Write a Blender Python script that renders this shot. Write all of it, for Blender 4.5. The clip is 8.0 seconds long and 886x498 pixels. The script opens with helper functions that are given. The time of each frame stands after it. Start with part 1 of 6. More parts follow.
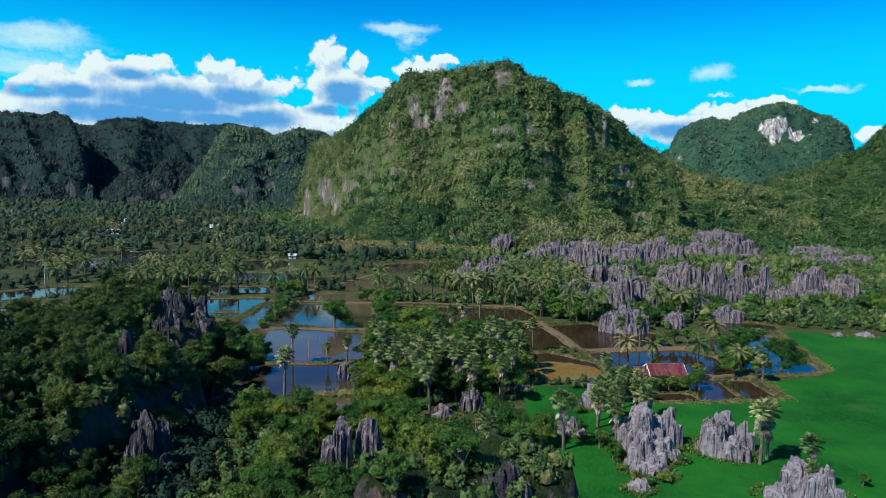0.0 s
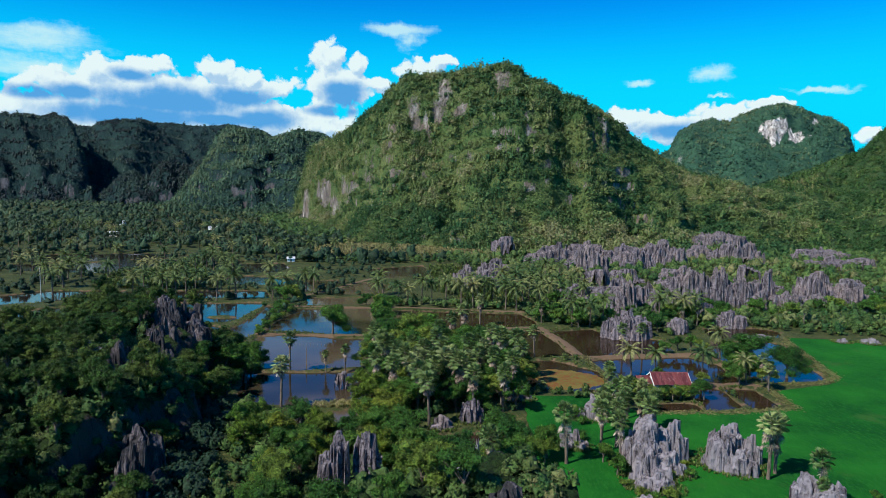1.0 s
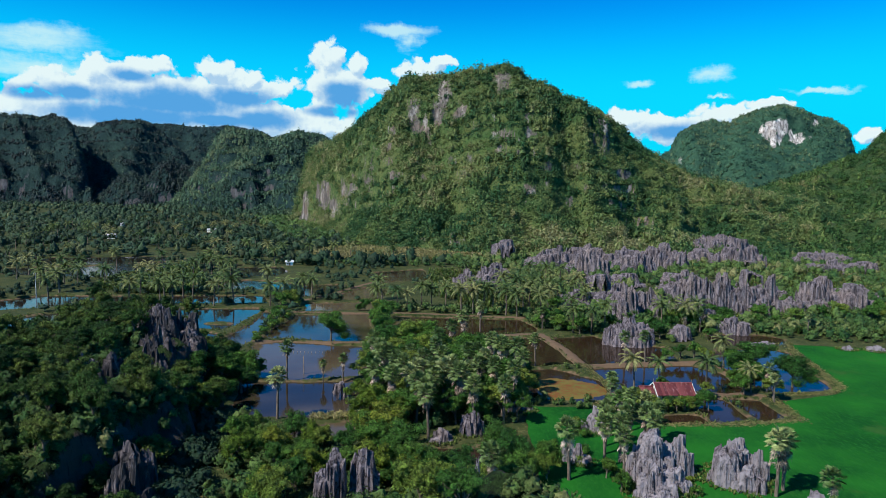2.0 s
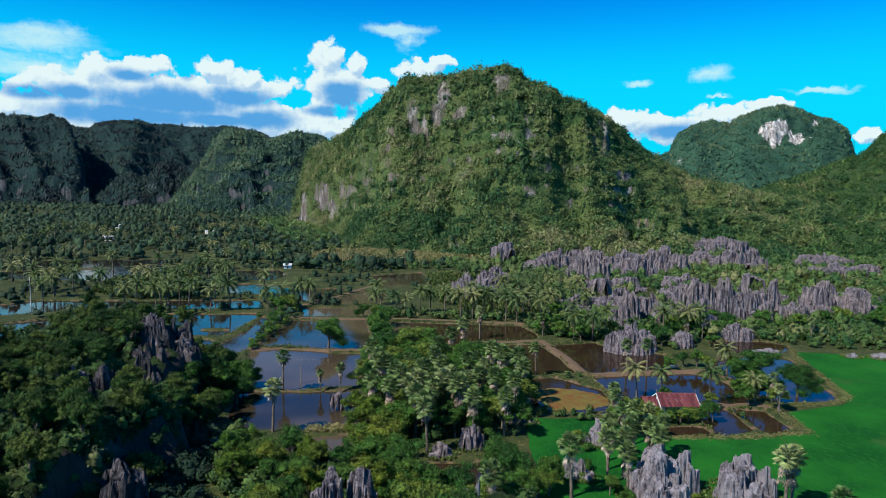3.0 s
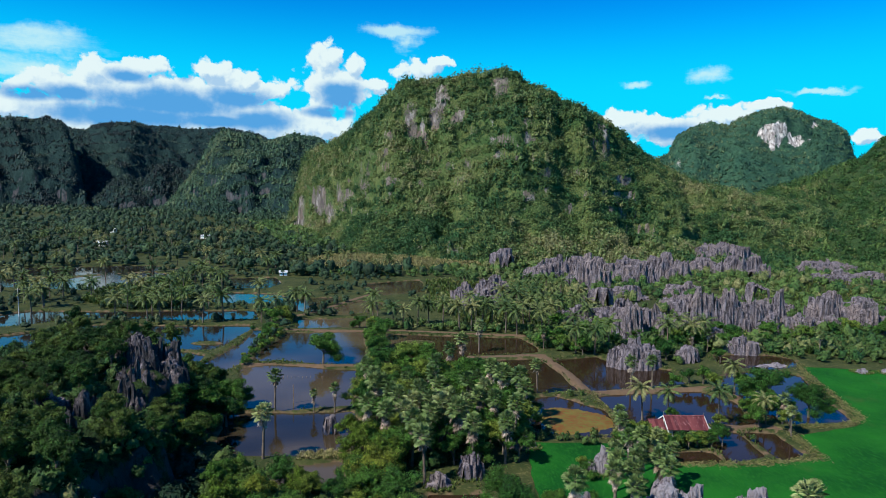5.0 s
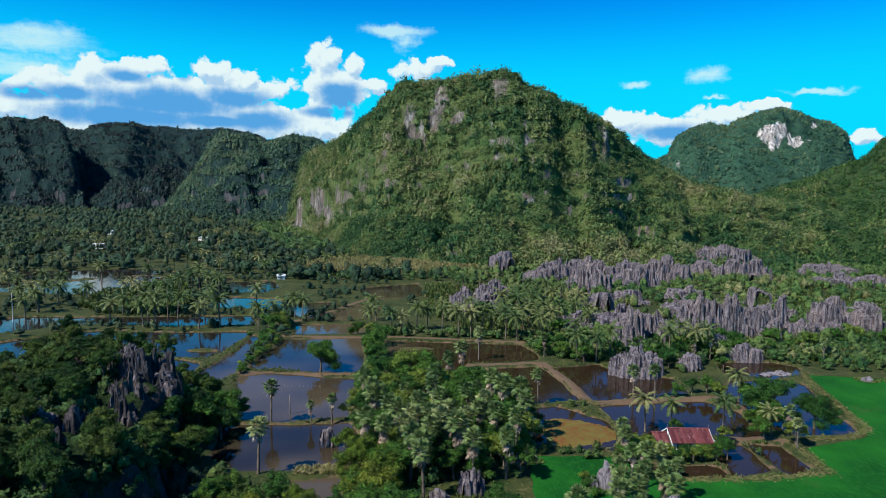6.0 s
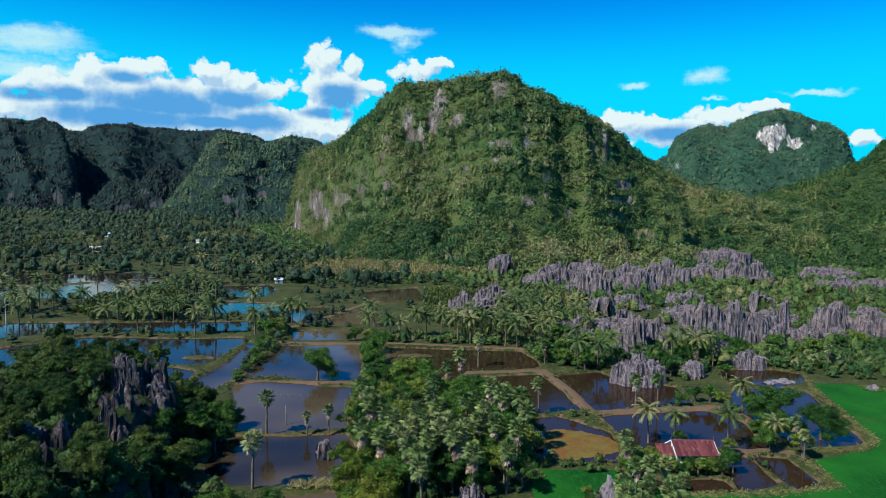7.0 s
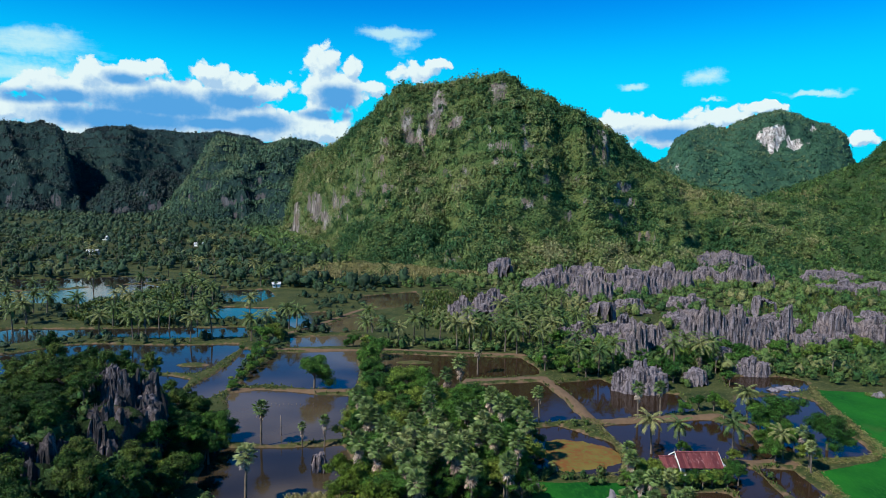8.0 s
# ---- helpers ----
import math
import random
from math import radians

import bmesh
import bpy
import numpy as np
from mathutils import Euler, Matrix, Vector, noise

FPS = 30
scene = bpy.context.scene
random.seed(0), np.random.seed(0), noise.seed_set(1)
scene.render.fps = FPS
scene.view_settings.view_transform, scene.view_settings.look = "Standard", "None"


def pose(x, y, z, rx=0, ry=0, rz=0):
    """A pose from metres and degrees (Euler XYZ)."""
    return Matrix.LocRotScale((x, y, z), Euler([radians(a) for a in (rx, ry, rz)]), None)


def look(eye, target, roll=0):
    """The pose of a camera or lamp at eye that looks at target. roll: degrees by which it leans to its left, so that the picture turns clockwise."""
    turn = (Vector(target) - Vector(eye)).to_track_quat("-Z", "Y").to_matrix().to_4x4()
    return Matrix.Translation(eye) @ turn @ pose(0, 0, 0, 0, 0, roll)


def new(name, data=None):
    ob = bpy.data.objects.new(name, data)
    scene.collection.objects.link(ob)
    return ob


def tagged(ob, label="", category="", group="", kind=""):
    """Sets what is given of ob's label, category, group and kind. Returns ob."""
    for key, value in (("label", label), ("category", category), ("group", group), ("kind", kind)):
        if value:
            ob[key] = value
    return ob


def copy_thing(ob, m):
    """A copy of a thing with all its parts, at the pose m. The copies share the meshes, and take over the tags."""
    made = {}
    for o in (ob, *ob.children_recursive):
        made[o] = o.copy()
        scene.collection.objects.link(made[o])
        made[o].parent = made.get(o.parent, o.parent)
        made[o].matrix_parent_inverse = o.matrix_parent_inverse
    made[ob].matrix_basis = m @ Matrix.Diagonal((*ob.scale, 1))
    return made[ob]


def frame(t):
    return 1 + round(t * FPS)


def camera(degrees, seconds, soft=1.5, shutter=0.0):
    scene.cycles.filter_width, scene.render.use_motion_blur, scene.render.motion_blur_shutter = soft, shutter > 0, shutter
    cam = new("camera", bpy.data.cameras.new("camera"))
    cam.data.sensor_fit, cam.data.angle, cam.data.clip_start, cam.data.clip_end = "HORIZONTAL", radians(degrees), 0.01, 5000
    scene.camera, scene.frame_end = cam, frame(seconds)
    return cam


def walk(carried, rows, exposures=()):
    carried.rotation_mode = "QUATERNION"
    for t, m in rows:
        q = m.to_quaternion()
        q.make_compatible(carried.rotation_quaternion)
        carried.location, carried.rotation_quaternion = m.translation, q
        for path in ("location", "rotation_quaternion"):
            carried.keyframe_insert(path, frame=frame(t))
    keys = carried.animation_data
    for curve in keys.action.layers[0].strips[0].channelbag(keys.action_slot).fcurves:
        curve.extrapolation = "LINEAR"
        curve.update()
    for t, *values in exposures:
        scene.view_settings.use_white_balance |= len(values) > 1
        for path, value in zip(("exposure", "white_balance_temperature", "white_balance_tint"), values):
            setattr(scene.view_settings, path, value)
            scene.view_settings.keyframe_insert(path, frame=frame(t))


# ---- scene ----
cam = camera(67.0, 8.0, soft=0.6)
PATH = [
    (0, (0.374, 1.38, 46.66), (0.412, 3.37, 46.462), 0.8),
    (0.5, (0.36, 2.851, 47.171), (0.398, 4.841, 46.975), 0.8),
    (1, (0.36, 4.288, 47.784), (0.399, 6.278, 47.588), 0.8),
    (1.5, (0.429, 5.744, 48.41), (0.468, 7.734, 48.216), 0.8),
    (3, (0.491, 10.229, 50.808), (0.533, 12.219, 50.613), 0.8),
    (3.5, (0.517, 11.81, 51.443), (0.561, 13.8, 51.249), 0.8),
    (4, (0.568, 13.412, 52.119), (0.613, 15.402, 51.927), 0.8),
    (4.5, (0.613, 14.974, 52.744), (0.659, 16.965, 52.552), 0.8),
    (6, (0.583, 19.572, 55.184), (0.633, 21.562, 54.992), 0.8),
    (6.5, (0.574, 21.181, 55.773), (0.626, 23.171, 55.583), 0.8),
    (7, (0.652, 22.782, 56.355), (0.705, 24.772, 56.166), 0.8),
    (7.5, (0.835, 24.397, 56.894), (0.889, 26.387, 56.707), 0.8),
    (8, (1.056, 25.989, 57.311), (1.11, 27.979, 57.126), 0.7),
]
walk(cam, [(t, look(eye, target, roll)) for t, eye, target, roll in PATH], [(0, 0.50, 6500, 10), (8, 0.50, 6500, 10)])

# ---------------------------------------------------------------- light
SUN_AZ, SUN_EL = 236.0, 48.0           # degrees: azimuth from +y clockwise, elevation
sx = math.sin(radians(SUN_AZ)) * math.cos(radians(SUN_EL))
sy = math.cos(radians(SUN_AZ)) * math.cos(radians(SUN_EL))
sz = math.sin(radians(SUN_EL))
sun = new("sun", bpy.data.lights.new("sun", "SUN"))
sun.data.energy, sun.data.angle, sun.data.color = 5.0, radians(0.53), (1.0, 0.94, 0.82)
sun.matrix_world = look((0, 0, 300), (-sx, -sy, 300 - sz))


def make_world():
    world = bpy.data.worlds.new("sky")
    scene.world = world
    world.use_nodes = True
    nt = world.node_tree
    nodes, links = nt.nodes, nt.links
    nodes.clear()

    def val(n, i, v):
        if isinstance(v, (int, float)):
            n.inputs[i].default_value = v
        elif isinstance(v, tuple):
            n.inputs[i].default_value = v
        else:
            links.new(v, n.inputs[i])

    def m(op, a, b=0.0, c=0.0):
        n = nodes.new("ShaderNodeMath")
        n.operation = op
        for i, v in enumerate((a, b, c)):
            val(n, i, v)
        return n.outputs[0]

    def vm(op, a, b=(0, 0, 0), out=0):
        n = nodes.new("ShaderNodeVectorMath")
        n.operation = op
        val(n, 0, a), val(n, 1, b)
        return n.outputs[out]

    def noise_at(v, scale, detail, rough, colour=False):
        n = nodes.new("ShaderNodeTexNoise")
        n.inputs["Scale"].default_value, n.inputs["Detail"].default_value = scale, detail
        n.inputs["Roughness"].default_value = rough
        links.new(v, n.inputs["Vector"])
        return n.outputs[1] if colour else n.outputs[0]

    def smooth(v, lo, hi):
        n = nodes.new("ShaderNodeMapRange")
        n.interpolation_type = "SMOOTHSTEP"
        val(n, 0, v), val(n, 1, lo), val(n, 2, hi)
        return n.outputs[0]

    def mix(fac, a, b):
        n = nodes.new("ShaderNodeMix")
        n.data_type = "RGBA"
        val(n, 0, fac), val(n, 6, a), val(n, 7, b)
        return n.outputs[2]

    sky = nodes.new("ShaderNodeTexSky")
    sky.sky_type, sky.sun_disc = "NISHITA", False
    sky.sun_elevation, sky.sun_rotation = radians(SUN_EL), radians(SUN_AZ)
    sky.air_density, sky.dust_density, sky.ozone_density = 1.0, 0.3, 4.0
    deep = nodes.new("ShaderNodeHueSaturation")
    deep.inputs["Saturation"].default_value, deep.inputs["Value"].default_value = SKY_SAT, SKY_VAL
    cyan = nodes.new("ShaderNodeVectorMath")
    cyan.operation = "MULTIPLY"
    cyan.inputs[1].default_value = SKY_CAST
    links.new(sky.outputs[0], cyan.inputs[0])
    links.new(cyan.outputs[0], deep.inputs["Color"])

    geo = nodes.new("ShaderNodeTexCoord").outputs["Generated"]
    sep = nodes.new("ShaderNodeSeparateXYZ")
    links.new(geo, sep.inputs[0])
    az = m("MULTIPLY", m("ARCTAN2", sep.outputs[0], sep.outputs[1]), 57.29578)
    el = m("MULTIPLY", m("ARCSINE", sep.outputs[2]), 57.29578)
    com = nodes.new("ShaderNodeCombineXYZ")
    links.new(az, com.inputs[0]), links.new(el, com.inputs[1])
    flat = com.outputs[0]

    def billow(v, scale):
        n = nodes.new("ShaderNodeTexVoronoi")
        n.feature = "SMOOTH_F1"
        n.inputs["Scale"].default_value, n.inputs["Smoothness"].default_value = scale, 0.35
        links.new(v, n.inputs["Vector"])
        return m("SUBTRACT", 0.42, n.outputs["Distance"])

    def blobs(q, rows, k):
        best = None
        for a, e, ra, re in rows:
            d = vm("LENGTH", vm("DIVIDE", vm("SUBTRACT", q, (a, e, 0)), (ra, re, 1e6)), out=1)
            one = m("SUBTRACT", 1.0, d)
            best = one if best is None else m("SMOOTH_MAX", best, one, k)
        return best

    def density(p):
        warp = vm("SCALE", vm("SUBTRACT", noise_at(p, 0.75, 5, 0.6, True), (0.5, 0.5, 0.5)))
        warp.node.inputs["Scale"].default_value = 1.5
        q = vm("ADD", p, warp)
        puffs = m("ADD", m("MULTIPLY", billow(q, 0.75), 0.75), m("MULTIPLY", billow(q, 2.0), 0.34))
        return m("ADD", blobs(q, CUMULUS + CUMULUS_LOW, 0.25), puffs)

    here = density(flat)
    up = density(vm("ADD", flat, (-0.30, 0.55, 0)))
    cover = smooth(here, -0.06, 0.20)
    soft_noise = m("MULTIPLY", m("SUBTRACT", noise_at(flat, 0.5, 5, 0.6), 0.5), 1.1)
    relief = smooth(m("ADD", m("SUBTRACT", up, here), m("MULTIPLY", soft_noise, 0.5)), -0.25, 0.45)
    under = smooth(m("ADD", blobs(flat, SHADED, 0.2), soft_noise), -0.15, 0.65)
    relief = m("MAXIMUM", m("MULTIPLY", relief, 0.55), under)
    body = mix(relief, (0.84, 1.0, 1.02, 1), (0.10, 0.40, 0.82, 1))
    # thin high veils
    stretch = vm("MULTIPLY", flat, (0.16, 0.75, 1))
    wisp_noise = noise_at(stretch, 1.0, 5, 0.6)
    tear = vm("MULTIPLY", vm("SUBTRACT", noise_at(flat, 0.45, 5, 0.65, True), (0.5, 0.5, 0.5)), (3.2, 1.9, 0))
    torn = vm("ADD", flat, tear)
    wisp = None
    for a, e, ra, re in VEILS:
        d = vm("LENGTH", vm("DIVIDE", vm("SUBTRACT", torn, (a, e, 0)), (ra, re, 1e6)), out=1)
        one = m("SUBTRACT", 1.0, d)
        wisp = one if wisp is None else m("MAXIMUM", wisp, one)
    veil = smooth(m("ADD", wisp, m("MULTIPLY", m("SUBTRACT", wisp_noise, 0.50), 1.5)), -0.05, 0.85)
    # the same kind of fair-weather cloud goes on all round the horizon
    around = smooth(m("ABSOLUTE", az), 48.0, 65.0)
    low = smooth(el, 16.0, 2.0)
    rest = m("MULTIPLY", m("MULTIPLY", smooth(noise_at(geo, 5.0, 6, 0.6), 0.5, 0.62), around), low)
    total = m("MAXIMUM", cover, rest)
    cloud_light = CLOUD_LIGHT
    lit = nodes.new("ShaderNodeVectorMath")
    lit.operation = "SCALE"
    links.new(body, lit.inputs[0])
    lit.inputs["Scale"].default_value = cloud_light
    veil_col = (cloud_light * 0.66, cloud_light * 0.97, cloud_light * 1.0, 1)
    pale = mix(m("MULTIPLY", smooth(el, 16.0, 6.0), 0.92), deep.outputs[0], (0.02, 6.3, 9.0, 1))
    c1 = mix(m("MULTIPLY", veil, 0.8), pale, veil_col)
    c2 = mix(total, c1, lit.outputs[0])
    bg = nodes.new("ShaderNodeBackground")
    bg.inputs["Strength"].default_value = SKY_STRENGTH
    links.new(c2, bg.inputs["Color"])
    links.new(bg.outputs[0], nodes.new("ShaderNodeOutputWorld").inputs[0])


SKY_STRENGTH, SKY_SAT, SKY_VAL, CLOUD_LIGHT = 0.08, 1.2, 1.15, 8.2
SKY_CAST = (0.03, 0.68, 1.32)
# clouds: azimuth, elevation, half width, half height, in degrees
CUMULUS = [
    (-25.2, 8.0, 2.8, 1.2), (-22.5, 8.6, 2.5, 1.0), (-17.4, 8.6, 1.8, 1.1), (-15.2, 7.9, 2.3, 1.1), (-13.0, 7.5, 1.9, 1.0), (-20.8, 6.6, 9.2, 1.8), (-28.0, 6.9, 2.9, 1.2),
    (-8.7, 9.7, 1.6, 1.9), (-6.3, 9.4, 1.0, 1.1), (-8.0, 7.8, 3.2, 2.4), (-4.4, 8.0, 1.5, 0.6), (-1.0, 9.4, 2.5, 0.9), (1.0, 10.1, 1.2, 0.6), (-11.5, 5.4, 2.0, 0.9),
    (-8.0, 4.3, 2.6, 1.0), (-29.9, 5.5, 1.1, 0.7), (-30.7, 6.6, 1.2, 0.6), (-27.2, 5.2, 2.1, 0.8), (-16.6, 5.5, 6.3, 1.3), (-31.3, 5.2, 2.4, 1.1), (17.9, 4.8, 3.6, 1.4),
]
CUMULUS_LOW = [
    (15.7, 5.4, 1.9, 0.9), (24.0, 5.6, 2.7, 0.9), (26.5, 6.3, 2.1, 0.5), (33.4, 3.7, 1.3, 0.7), (-24.0, 4.9, 9.0, 1.9), (-15.0, 4.6, 7.0, 1.7), (-9.0, 4.6, 4.0, 1.6), (20.0, 4.6, 4.0, 1.5),
]
# their flat undersides, turned from the sun
SHADED = [
    (-20.8, 5.9, 7.7, 1.6), (-23.5, 7.8, 1.9, 0.7), (-7.1, 7.0, 2.1, 1.6), (-19.5, 8.6, 0.9, 1.0), (-15.7, 6.6, 3.9, 1.1),
    (-29.8, 6.1, 2.9, 0.7), (20.3, 4.4, 4.4, 0.9), (-8.0, 5.8, 3.4, 0.6), (-17.4, 4.8, 4.8, 0.7), (-27.7, 6.3, 2.9, 0.8), (-23.0, 4.9, 9.0, 1.3), (-14.0, 4.9, 4.0, 1.2), (-7.3, 7.6, 2.4, 1.0),
]
VEILS = [
    (-29.7, 9.8, 5.3, 1.2), (-29.4, 7.8, 5.6, 1.1), (-2.9, 12.4, 3.0, 0.7), (-1.9, 11.6, 1.5, 1.1), (22.4, 8.8, 1.9, 0.8), (17.1, 8.1, 1.3, 0.4),
    (30.0, 7.1, 2.5, 0.3), (23.1, 7.0, 1.1, 0.2),
]
make_world()


# ---------------------------------------------------------------- materials
class Nodes:
    """A short hand for node materials."""

    def __init__(self, name):
        self.mat = bpy.data.materials.new(name)
        self.mat.use_nodes = True
        self.nt = self.mat.node_tree
        self.bsdf = self.nt.nodes["Principled BSDF"]
        self.out = self.nt.nodes["Material Output"]
        self.co = self.node("ShaderNodeNewGeometry").outputs["Position"]

    def node(self, kind):
        return self.nt.nodes.new(kind)

    def put(self, n, i, v):
        if isinstance(v, (int, float, tuple)):
            n.inputs[i].default_value = v
        else:
            self.nt.links.new(v, n.inputs[i])

    def math(self, op, a, b=0.0):
        n = self.node("ShaderNodeMath")
        n.operation = op
        self.put(n, 0, a), self.put(n, 1, b)
        return n.outputs[0]

    def noise(self, scale, detail=4, rough=0.6, stretch=(1, 1, 1), co=None):
        mp = self.node("ShaderNodeVectorMath")
        mp.operation = "MULTIPLY"
        self.put(mp, 0, co or self.co), self.put(mp, 1, stretch)
        n = self.node("ShaderNodeTexNoise")
        n.inputs["Scale"].default_value, n.inputs["Detail"].default_value, n.inputs["Roughness"].default_value = scale, detail, rough
        self.put(n, 0, mp.outputs[0])
        return n.outputs[0]

    def ramp(self, v, lo, hi):
        n = self.node("ShaderNodeMapRange")
        n.interpolation_type = "SMOOTHSTEP"
        self.put(n, 0, v), self.put(n, 1, lo), self.put(n, 2, hi)
        return n.outputs[0]

    def mix(self, fac, a, b):
        n = self.node("ShaderNodeMix")
        n.data_type = "RGBA"
        self.put(n, 0, fac), self.put(n, 6, a if not isinstance(a, tuple) else (*a[:3], 1)), self.put(n, 7, b if not isinstance(b, tuple) else (*b[:3], 1))
        return n.outputs[2]

    def attr(self, name):
        n = self.node("ShaderNodeAttribute")
        n.attribute_name = name
        return n.outputs["Fac"]

    def bump(self, height, strength, distance):
        n = self.node("ShaderNodeBump")
        n.inputs["Strength"].default_value, n.inputs["Distance"].default_value = strength, distance
        self.put(n, "Height", height)
        self.put(self.bsdf, "Normal", n.outputs[0])

    def done(self, colour, rough=0.9, spec=0.2):
        self.put(self.bsdf, "Base Color", colour)
        self.put(self.bsdf, "Roughness", rough)
        self.bsdf.inputs["Specular IOR Level"].default_value = spec
        return self.mat


def foliage(name, dark, mid, light, by="object", through_light=0.3, blade=False, grain=1.0, contrast=1.0, spread=0.6):
    """Leaves: each plant has its own tone, each leaf varies a little."""
    k = Nodes(name)
    if by == "object":
        tone = k.node("ShaderNodeObjectInfo").outputs["Random"]
    else:
        tone = k.attr("tint")
    leaf = k.node("ShaderNodeNewGeometry").outputs["Random Per Island"]
    col = k.mix(k.ramp(tone, 0.0, 0.55), dark, mid)
    col = k.mix(k.ramp(tone, 0.55, 1.0), col, light)
    hsv = k.node("ShaderNodeHueSaturation")
    k.put(hsv, "Color", col)
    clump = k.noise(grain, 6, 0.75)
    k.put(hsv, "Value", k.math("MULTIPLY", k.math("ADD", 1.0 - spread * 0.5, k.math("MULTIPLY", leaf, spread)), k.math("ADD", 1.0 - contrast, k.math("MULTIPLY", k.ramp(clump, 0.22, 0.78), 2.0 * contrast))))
    if not blade:
        k.bump(clump, contrast, 1.2 / grain)
    k.put(hsv, "Hue", k.math("ADD", 0.485, k.math("MULTIPLY", k.noise(0.9, 3), 0.03)))
    mat = k.done(hsv.outputs[0], 0.6, 0.25)
    tr = k.node("ShaderNodeBsdfTranslucent")
    k.put(tr, 0, hsv.outputs[0])
    mx = k.node("ShaderNodeMixShader")
    mx.inputs[0].default_value = through_light
    k.put(mx, 1, k.bsdf.outputs[0]), k.put(mx, 2, tr.outputs[0])
    k.put(k.out, 0, mx.outputs[0])
    return mat


def rock_colour(k, warm=0.0):
    """Weathered limestone: grey with a violet cast, streaked down the faces, dark in the flutes, pale on the edges."""
    streak = k.math("ADD", k.math("MULTIPLY", k.noise(0.9, 5, 0.65, (1, 1, 0.14)), 0.78), k.math("MULTIPLY", k.noise(3.2, 4, 0.7, (1, 1, 0.07)), 0.22))
    grain = k.noise(2.6, 6, 0.7)
    patch = k.noise(0.16, 3, 0.6)
    col = k.mix(k.ramp(streak, 0.36, 0.60), (0.045, 0.040, 0.048), (0.195, 0.172, 0.192))
    col = k.mix(k.math("MULTIPLY", k.ramp(patch, 0.45, 0.7), 0.7), col, (0.22, 0.178, 0.172))
    col = k.mix(k.math("MULTIPLY", k.ramp(grain, 0.58, 0.72), 0.5), col, (0.34, 0.325, 0.335))
    joint = k.math("ABSOLUTE", k.math("SUBTRACT", k.noise(0.9, 4, 0.6, (0.45, 0.45, 1.5)), 0.5))
    cleft = k.math("ABSOLUTE", k.math("SUBTRACT", k.noise(0.55, 4, 0.6, (1.4, 1.4, 0.5)), 0.5))
    seam = k.math("MINIMUM", k.ramp(joint, 0.0, 0.016), k.ramp(cleft, 0.0, 0.024))
    col = k.mix(seam, (0.022, 0.019, 0.022), col)
    grain = k.math("ADD", grain, k.math("MULTIPLY", seam, 0.8))
    if warm:
        col = k.mix(k.math("MULTIPLY", k.ramp(k.noise(0.09, 4, 0.6), 0.45, 0.65), warm), col, (0.30, 0.20, 0.13))
    return col, streak, grain


def rock_material(name, warm=0.0, shade_amount=0.0, pale=0.0):
    k = Nodes(name)
    col, streak, grain = rock_colour(k, warm)
    if pale:
        crust = k.ramp(k.noise(0.5, 6, 0.7, (1, 1, 0.5)), 0.38, 0.56)
        col = k.mix(k.math("MULTIPLY", crust, 0.8), col, (0.24, 0.225, 0.25))
    if shade_amount:
        # shade painted on as uneven near-black patches
        shade_patches = k.ramp(k.noise(0.35, 5, 0.65, (1, 1, 0.35)), 0.30, 0.62)
        col = k.mix(k.math("MULTIPLY", shade_patches, shade_amount), col, (0.030, 0.030, 0.034))
    k.bump(k.math("ADD", streak, k.math("MULTIPLY", grain, 0.4)), 0.8, 0.5)
    return k.done(col, 0.92, 0.2)


def hill_material(name, low, high, dark, fine, bare=(0.20, 0.172, 0.155), bright=(0.36, 0.335, 0.31), ochre=0.35):
    """Undergrowth between the crowns, with bare limestone where the hillside breaks away."""
    k = Nodes(name)
    run = k.noise(0.34, 6, 0.7, (1, 1, 0.16))
    col = k.mix(k.ramp(run, 0.34, 0.62), (0.075, 0.066, 0.066), bare)
    col = k.mix(k.ramp(k.noise(0.12, 5, 0.65, (1, 1, 0.5)), 0.50, 0.66), col, bright)
    col = k.mix(k.math("MULTIPLY", k.ramp(k.noise(0.06, 3, 0.6), 0.5, 0.7), ochre), col, (0.25, 0.155, 0.10))
    col = k.mix(k.ramp(k.noise(1.1, 5, 0.7, (1, 1, 0.22)), 0.44, 0.34), col, (0.030, 0.030, 0.027))
    green = k.mix(k.ramp(k.noise(0.05, 5), 0.35, 0.65), low, high)
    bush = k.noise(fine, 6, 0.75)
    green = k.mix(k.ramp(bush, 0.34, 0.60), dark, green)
    hang = k.noise(0.5, 5, 0.7, (1, 1, 0.2))
    edge = k.math("ADD", k.attr("rock"), k.math("MULTIPLY", k.math("SUBTRACT", k.math("ADD", bush, hang), 1.0), 0.9))
    out = k.mix(k.ramp(edge, 0.36, 0.56), green, col)
    k.bump(k.math("ADD", run, bush), 1.0, 2.2)
    return k.done(out, 0.95, 0.15)


def ground_material():
    k = Nodes("field_ground")
    grass = k.mix(k.ramp(k.noise(0.12, 5), 0.35, 0.65), (0.017, 0.030, 0.008), (0.038, 0.048, 0.014))
    grass = k.mix(k.ramp(k.noise(1.3, 5), 0.5, 0.75), grass, (0.10, 0.09, 0.035))
    soil = k.mix(k.noise(0.7, 6), (0.062, 0.043, 0.027), (0.150, 0.100, 0.062))
    both = k.math("ADD", k.attr("soil"), k.math("MULTIPLY", k.math("SUBTRACT", k.noise(0.35, 5), 0.5), 0.9))
    col = k.mix(k.ramp(both, 0.4, 0.65), grass, soil)
    k.bump(k.noise(1.8, 6), 0.7, 0.25)
    return k.done(col, 0.95, 0.15)


